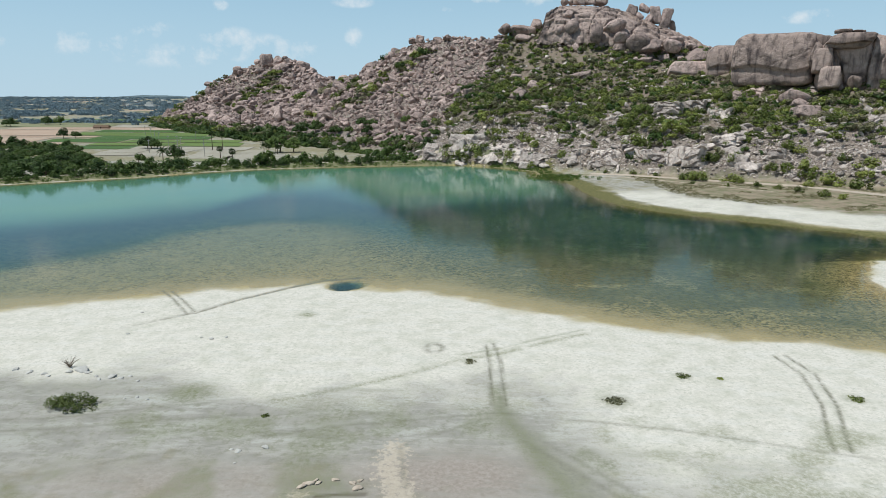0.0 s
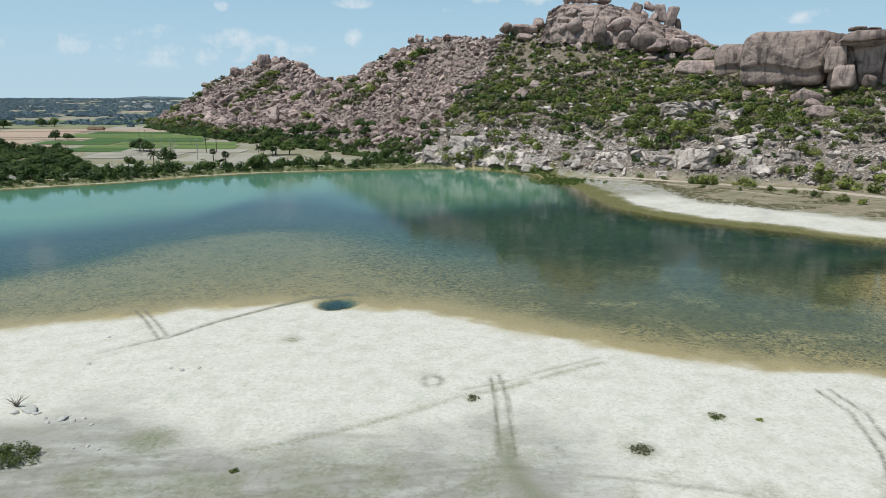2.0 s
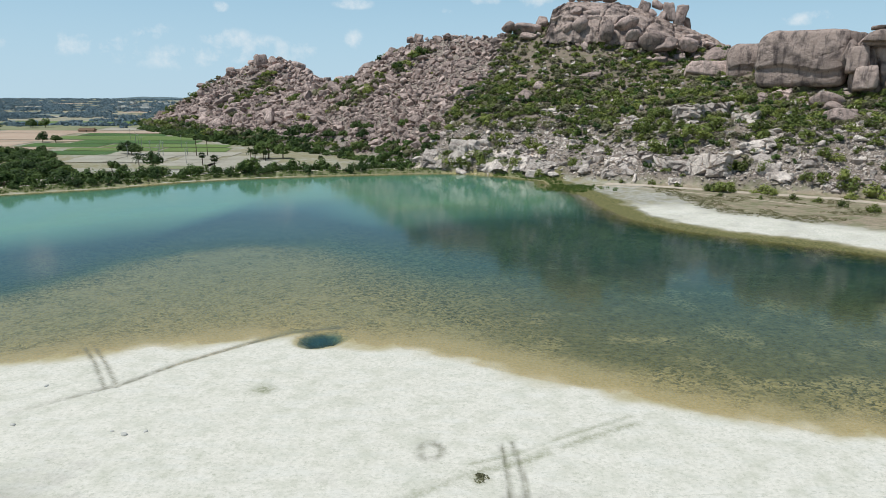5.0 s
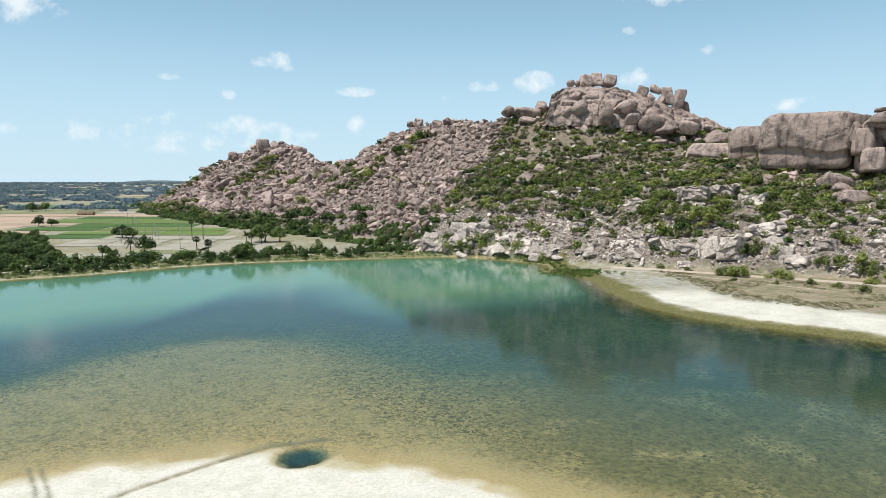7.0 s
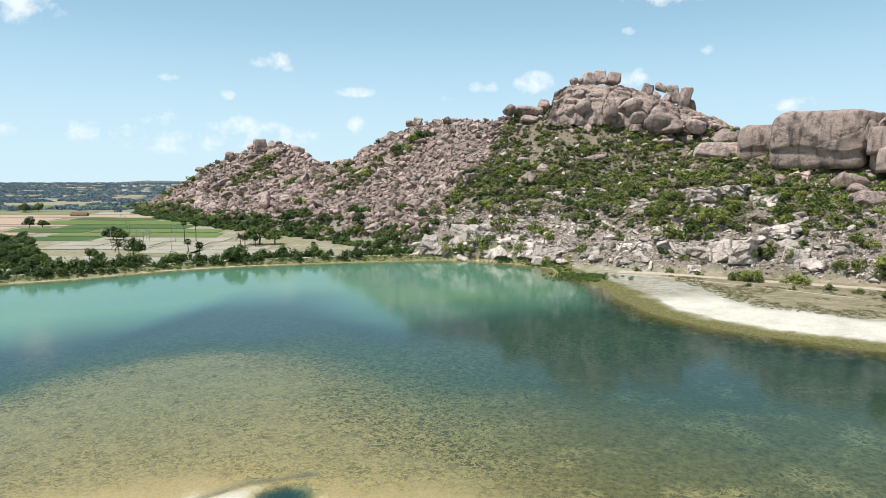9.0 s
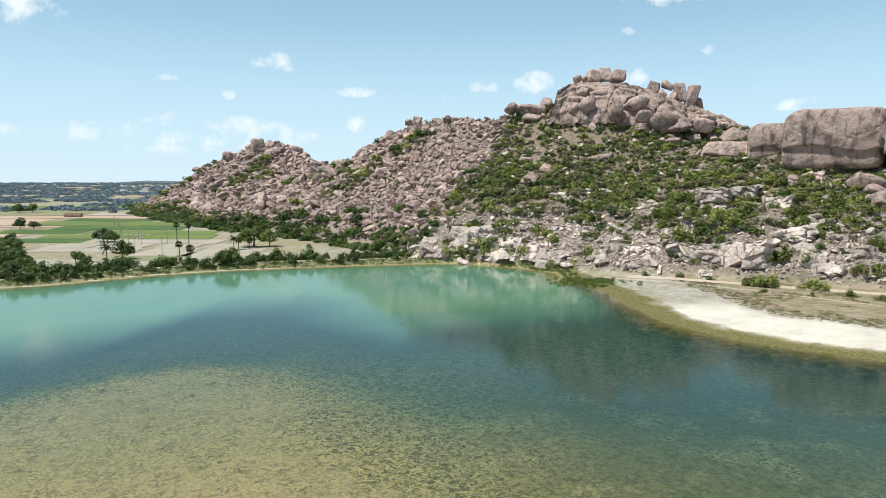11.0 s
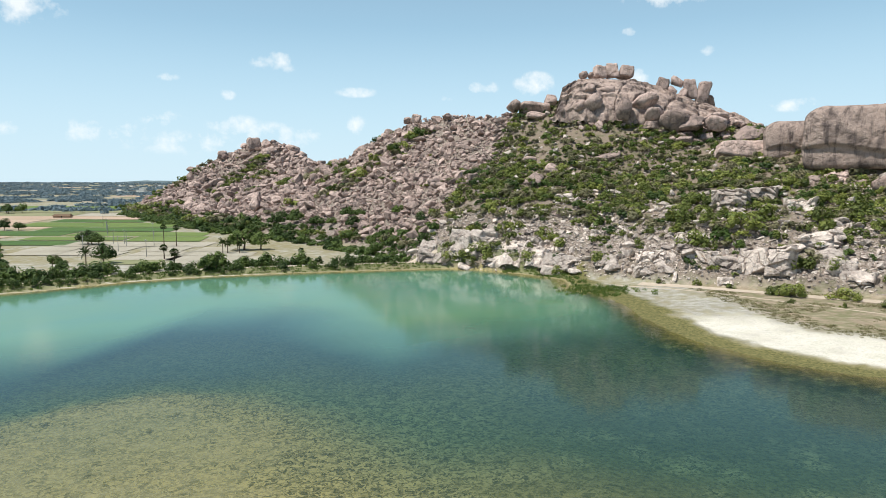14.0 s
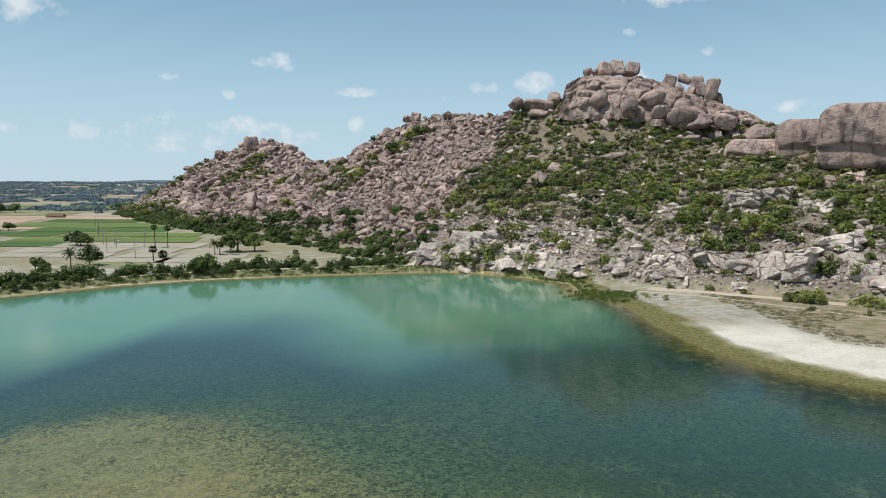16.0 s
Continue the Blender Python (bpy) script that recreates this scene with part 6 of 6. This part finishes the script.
def far_woods():
    rng = np.random.default_rng(77)
    protos = [leaf_cloud(500 + i, 9, 60, 1.0, 0.62, 0.28, 0.0) for i in range(5)]
    y = 660 * np.exp(rng.uniform(0, 1.97, 9500))
    x = -y * rng.uniform(0.16, 1.05, y.size)
    n = fbm(x * 900 / y, np.log(y) * 900, 70, 4, 83)
    keep = (n > np.interp(y, [660, 1200, 2200, 4700], [0.585, 0.52, 0.47, 0.36])) & ~inside(x, y, HILL)
    x, y = x[keep], y[keep]
    r = rng.uniform(4.5, 9, x.size) * np.interp(y, [600, 1500, 4800], [0.7, 0.95, 1.9])
    h = rng.uniform(5, 9, x.size) * np.interp(y, [600, 1500, 4800], [0.9, 1.0, 1.3])
    size = np.stack([r * 1.3, r, h], 1)
    at = np.stack([x, y, land_height(x, y)], 1)
    strew("distant_woods", protos, at, size, spin(rng, len(x), 0.0), LEAF_HAZED, "distant trees and groves over the plain", "woods", 7)


far_woods()


def distant_rise():
    x, y = np.meshgrid(np.linspace(-1, 1, 40), np.linspace(-1, 1, 8))
    h = np.maximum(0, 1 - x ** 2) * np.maximum(0, 1 - y ** 2) * (0.7 + 0.6 * fbm(x + 3, y + 3, 0.35, 3, 2))
    v = np.column_stack([-2060 + 330 * x.ravel(), 4700 + 120 * y.ravel(), 17 * h.ravel() - 1])
    i = np.arange(320).reshape(8, 40)
    f = np.stack([i[:-1, :-1], i[:-1, 1:], i[1:, 1:], i[1:, :-1]], -1).reshape(-1, 4)
    tagged(new("distant_hill", mesh_np("distant_hill", v, f, True, (HAZED_HILL,))), "low hill on the horizon, its haze painted in blue", "hill", kind="structure")


# the hill's blue is aerial haze put into its base colour
HAZED_HILL = plain_material("hazed_hill", (0.12, 0.16, 0.17), (0.10, 0.14, 0.15), 0.02)
distant_rise()


def house(w, d, h, wall, roof):
    ob = new("house")
    part("wall", mesh_np("wall", *box(-w / 2, w / 2, -d / 2, d / 2, -0.5, h), False, (wall,)), ob)
    part("roof", mesh_np("roof", *join([box(-w / 2 - 0.4, w / 2 + 0.4, -d / 2 - 0.4, d / 2 + 0.4, h, h + 0.3), box(-w / 2, w / 2, -d / 2, -d / 2 + 0.25, h + 0.3, h + 1.0)]), False, (roof,)), ob)
    part("door", mesh_np("door", *box(-0.6, 0.6, -d / 2 - 0.06, -d / 2 + 0.1, 0, 2.1), False, (DARK_GAP,)), ob)
    win = mesh_np("window", *box(-0.7, 0.7, -0.06, 0.1, -0.6, 0.6), False, (DARK_GAP,))
    for x in (-w * 0.32, w * 0.32):
        part("window", win, ob, m=Matrix.Translation((x, -d / 2, 1.6)))
    return tagged(ob, "small whitewashed flat-roofed village house", "house", "houses of the far village")


def village():
    rng = random.Random(12)
    kinds = [house(9, 8, 3.6, LIMEWASH, ROOF_GREY), house(13, 9, 6.4, LIMEWASH, LIMEWASH), house(8, 7, 3.2, CONCRETE, ROOF_GREY)]
    for i in range(34):
        y = rng.uniform(1500, 2700)
        x = -y * rng.uniform(0.415, 0.49)
        m = Matrix.Translation((x, y, ground_z(x, y) + 0.2)) @ Euler((0, 0, rng.uniform(-0.5, 0.5))).to_matrix().to_4x4() @ Matrix.Scale(rng.uniform(0.8, 1.1), 4)
        ob = kinds[i] if i < 3 else copy_thing(kinds[i % 3], Matrix())
        ob.matrix_basis = m


village()


def hut(x, y, w):
    ob = new("hut")
    ob.matrix_basis = Matrix.Translation((x, y, ground_z(x, y) + 0.2))
    part("wall", mesh_np("wall", *box(-w / 2, w / 2, -2, 2, -0.4, 1.7), False, (EARTH,)), ob)
    v = np.array([(-w / 2 - 0.6, -2.8, 1.4), (w / 2 + 0.6, -2.8, 1.4), (w / 2 + 0.6, 2.8, 1.4), (-w / 2 - 0.6, 2.8, 1.4), (-w / 2 + 0.4, 0, 3.3), (w / 2 - 0.4, 0, 3.3)], float)
    bm = bmesh.new()
    vs = [bm.verts.new(p) for p in v]
    for q in ((0, 1, 5, 4), (2, 3, 4, 5), (1, 2, 5), (3, 0, 4), (3, 2, 1, 0)):
        bm.faces.new([vs[k] for k in q])
    part("roof", bm_mesh("roof", bm, THATCH), ob)
    part("door", mesh_np("door", *box(-0.5, 0.5, -2.06, -1.9, 0, 1.5), False, (DARK_GAP,)), ob)
    tagged(ob, "low brown thatched field hut", "hut", "field huts")


hut(-322, 622, 14)
hut(-425, 520, 10)


def pole_thing(h):
    ob = new("utility_pole")
    part("post", mesh_np("post", *tube([(0, 0, -0.6), (0, 0, h)], [0.17, 0.11], 8), True, (CONCRETE,)), ob)
    part("crossarm", mesh_np("crossarm", *box(-0.8, 0.8, -0.06, 0.06, h - 0.5, h - 0.38), False, (CONCRETE,)), ob)
    cup = tube([(0, 0, 0), (0, 0, 0.1), (0, 0, 0.2)], [0.06, 0.08, 0.03], 6)
    me = mesh_np("insulator", *cup, True, (LIMEWASH,))
    for x in (-0.7, 0, 0.7):
        part("insulator", me, ob, m=Matrix.Translation((x, 0, h - 0.38 if x else h - 0.02)))
    return tagged(ob, "slender grey concrete power pole in the fields", "power pole", "power poles across the fields")


def poles():
    first = pole_thing(7.5)
    for i, (x, y) in enumerate(((-170, 407), (-165, 408), (-158, 396), (-145, 397), (-172, 456), (-150, 372), (-166, 372), (-190, 440), (-206, 470), (-222, 500), (-240, 530), (-128, 352))):
        m = Matrix.Translation((x, y, ground_z(x, y)))
        if i:
            copy_thing(first, m)
        else:
            first.matrix_basis = m


poles()


# ---- shore plants and beach clutter ----
def blades(seed, n, radius, height, lean=0.25):
    rng = np.random.default_rng(seed)
    a, d = rng.uniform(0, 2 * np.pi, n), radius * rng.uniform(0, 1, n) ** 0.5
    x, y = d * np.cos(a), d * np.sin(a)
    h = height * rng.uniform(0.5, 1.1, n)
    b = rng.uniform(0, 2 * np.pi, n)
    w = 0.035 + 0.02 * rng.uniform(0, 1, n)
    lx, ly = rng.normal(0, lean, n) * h, rng.normal(0, lean, n) * h
    wx, wy = w * np.cos(b), w * np.sin(b)
    v = np.stack([np.stack([x - wx, y - wy, 0 * h], 1), np.stack([x + wx, y + wy, 0 * h], 1),
                  np.stack([x + lx * 0.5 + wx * 0.7, y + ly * 0.5 + wy * 0.7, h * 0.62], 1), np.stack([x + lx, y + ly, h], 1)], 1)
    return v.reshape(-1, 3), np.arange(n * 4).reshape(-1, 4)


def reeds():
    rng = np.random.default_rng(15)
    protos = [blades(600 + i, 36, 0.7, 1.0, 0.3) for i in range(4)]
    x, y, _ = scatter(1.1, 18, 62, 255, 325, 16)
    d = lake_distance(x, y)
    n = fbm(x, y, 9, 3, 17)
    dens = np.exp(-((d - 1.5) / 3.2) ** 2) * (n > 0.42) * ease(y, 262, 272)
    clump = np.exp(-(np.hypot((x - 46) / 8, (y - 277) / 5)) ** 2)
    keep = rng.uniform(0, 1, x.size) < np.maximum(dens * 0.8, clump * 1.2)
    bx, by, _ = scatter(1.3, -180, 40, 240, 330, 18)
    bd = lake_distance(bx, by)
    bk = (bd > 0.9) & (bd < 6.5) & (by > 240) & (rng.uniform(0, 1, bx.size) < 0.8)
    x, y = np.concatenate([x[keep], bx[bk]]), np.concatenate([y[keep], by[bk]])
    s = rng.uniform(0.7, 1.3, x.size)
    size = np.stack([s, s, s * rng.uniform(0.5, 1.1, x.size)], 1)
    at = np.stack([x, y, np.maximum(land_height(x, y), -0.1)], 1)
    strew("reeds", protos, at, size, spin(rng, len(x), 0.03), LEAF_REED, "bright green reeds and grass along the far shore", "reeds", 8)
    # dry grass on the flat behind the right bank
    x, y, _ = scatter(1.5, 55, 190, 165, 290, 19)
    d, n = lake_distance(x, y), fbm(x, y, 10, 3, 27)
    keep = (d > 27) & (foot_distance(x, y) < 2) & (n > 0.56) & (line_dist(x, y, ROAD) > 3.2)
    x, y = x[keep], y[keep]
    s = rng.uniform(0.6, 1.4, x.size)
    strew("dry_grass", protos, np.stack([x, y, land_height(x, y)], 1), np.stack([s, s, s * 0.32], 1), spin(rng, len(x), 0.03), LEAF_STRAW, "dry tufted grass on the flat beside the road", "grass", 9)


reeds()


def beach_things():
    rng = random.Random(21)
    # a low leafy bush
    v, f = leaf_cloud(701, 18, 2200, 2.5, 1.9, 0.14)
    ob = new("saltbush")
    part("leaves", mesh_np("leaves", v, f, False, (LEAF_SHRUB,)), ob)
    stems = [tube([(0, 0, -0.1), (math.cos(a) * 0.6, math.sin(a) * 0.6, 0.5), (math.cos(a) * rng.uniform(1.2, 1.9), math.sin(a) * rng.uniform(1.2, 1.9), rng.uniform(0.7, 1.2))], [0.04, 0.03, 0.012], 5) for a in (0.2, 1.1, 2.0, 2.9, 3.9, 4.8, 5.6)]
    part("stems", mesh_np("stems", *join(stems), True, (TWIG,)), ob)
    ob.matrix_basis = Matrix.Translation((-38.9, 69.2, ground_z(-38.9, 69.2))) @ Matrix.Diagonal((1.1, 1.0, 0.72, 1))
    tagged(ob, "low spreading green bush on the grey beach", "bush")
    # bare dead bush beside the stones
    ob = new("dead_bush")
    twigs = []
    for i in range(26):
        a, t = rng.uniform(0, 6.3), rng.uniform(0.5, 1.6)
        e = (math.cos(a) * t, math.sin(a) * t * 0.7, rng.uniform(0.5, 1.5))
        twigs.append(tube([(0, 0, -0.05), (e[0] * 0.4, e[1] * 0.4, e[2] * 0.55), e], [0.035, 0.022, 0.008], 4))
    part("twigs", mesh_np("twigs", *join(twigs), True, (TWIG,)), ob)
    ob.matrix_basis = Matrix.Translation((-45.3, 80.0, ground_z(-45.3, 80.0)))
    tagged(ob, "bare brown dead bush beside beach stones", "bush")
    # beach stones: x, y, radius
    for i, (x, y, r) in enumerate(((-51.6, 79.4, 0.55), (-49.3, 78.4, 0.5), (-43.2, 79.0, 0.95), (-44.6, 78.6, 0.6), (-42.2, 78.4, 0.5), (-38.6, 77.2, 0.6), (-37.4, 76.8, 0.45), (-36.6, 77.4, 0.35), (-47.3, 78.0, 0.4),
                                   (-46.4, 77.3, 0.35), (-40.6, 77.3, 0.35), (-39.8, 76.4, 0.3), (-15.8, 61.0, 0.42), (-18.2, 60.4, 0.4), (-18.9, 60.6, 0.25), (-17.8, 58.2, 0.2), (-31.5, 90.4, 0.45), (-33.0, 91, 0.3), (-29.6, 91.1, 0.3),
                                   (-44.0, 92.2, 0.3), (-46.4, 102, 0.3), (-40.0, 100.5, 0.22), (-35, 76.0, 0.3), (-33, 71.6, 0.3), (-31.6, 71.0, 0.25), (-34.2, 71.2, 0.22))):
        place_rock("small" if r < 0.4 else "round", i % 7, (x, y, ground_z(x, y) + r * 0.06), (r * 1.0, r * 0.8, r * 0.45), rng.uniform(0, 6), BEACH_STONE, "stone", "pale weathered stone lying on the beach", "stones on the beach")
    # low green tufts
    for i, (x, y, r) in enumerate(TUFTS[:6]):
        v, f = leaf_cloud(720 + i, 12, int(300 * r), r * 0.95, 0.2, 0.11, 0.0)
        ob = new("grass_tuft", mesh_np("grass_tuft", v, f, False, (LEAF_DRY if i in (2, 5) else LEAF_SHRUB,)))
        ob.matrix_basis = Matrix.Translation((x, y, ground_z(x, y)))
        tagged(ob, "low green plant tuft on white sand", "plant", "plant tufts on the beach")
    # broken sandy lumps by the trail
    for i in range(9):
        x, y, r = -9.8 + rng.uniform(-1.6, 4.0), 55.2 + rng.uniform(-0.7, 0.7), rng.uniform(0.18, 0.42)
        place_rock("round", i % 7, (x, y, ground_z(x, y) + r * 0.2), (r * 1.6, r, r * 0.6), rng.uniform(0, 6), PATH_DIRT, "earth_clod", "crumbled lump of sandy earth", "earth lumps on the beach")


beach_things()
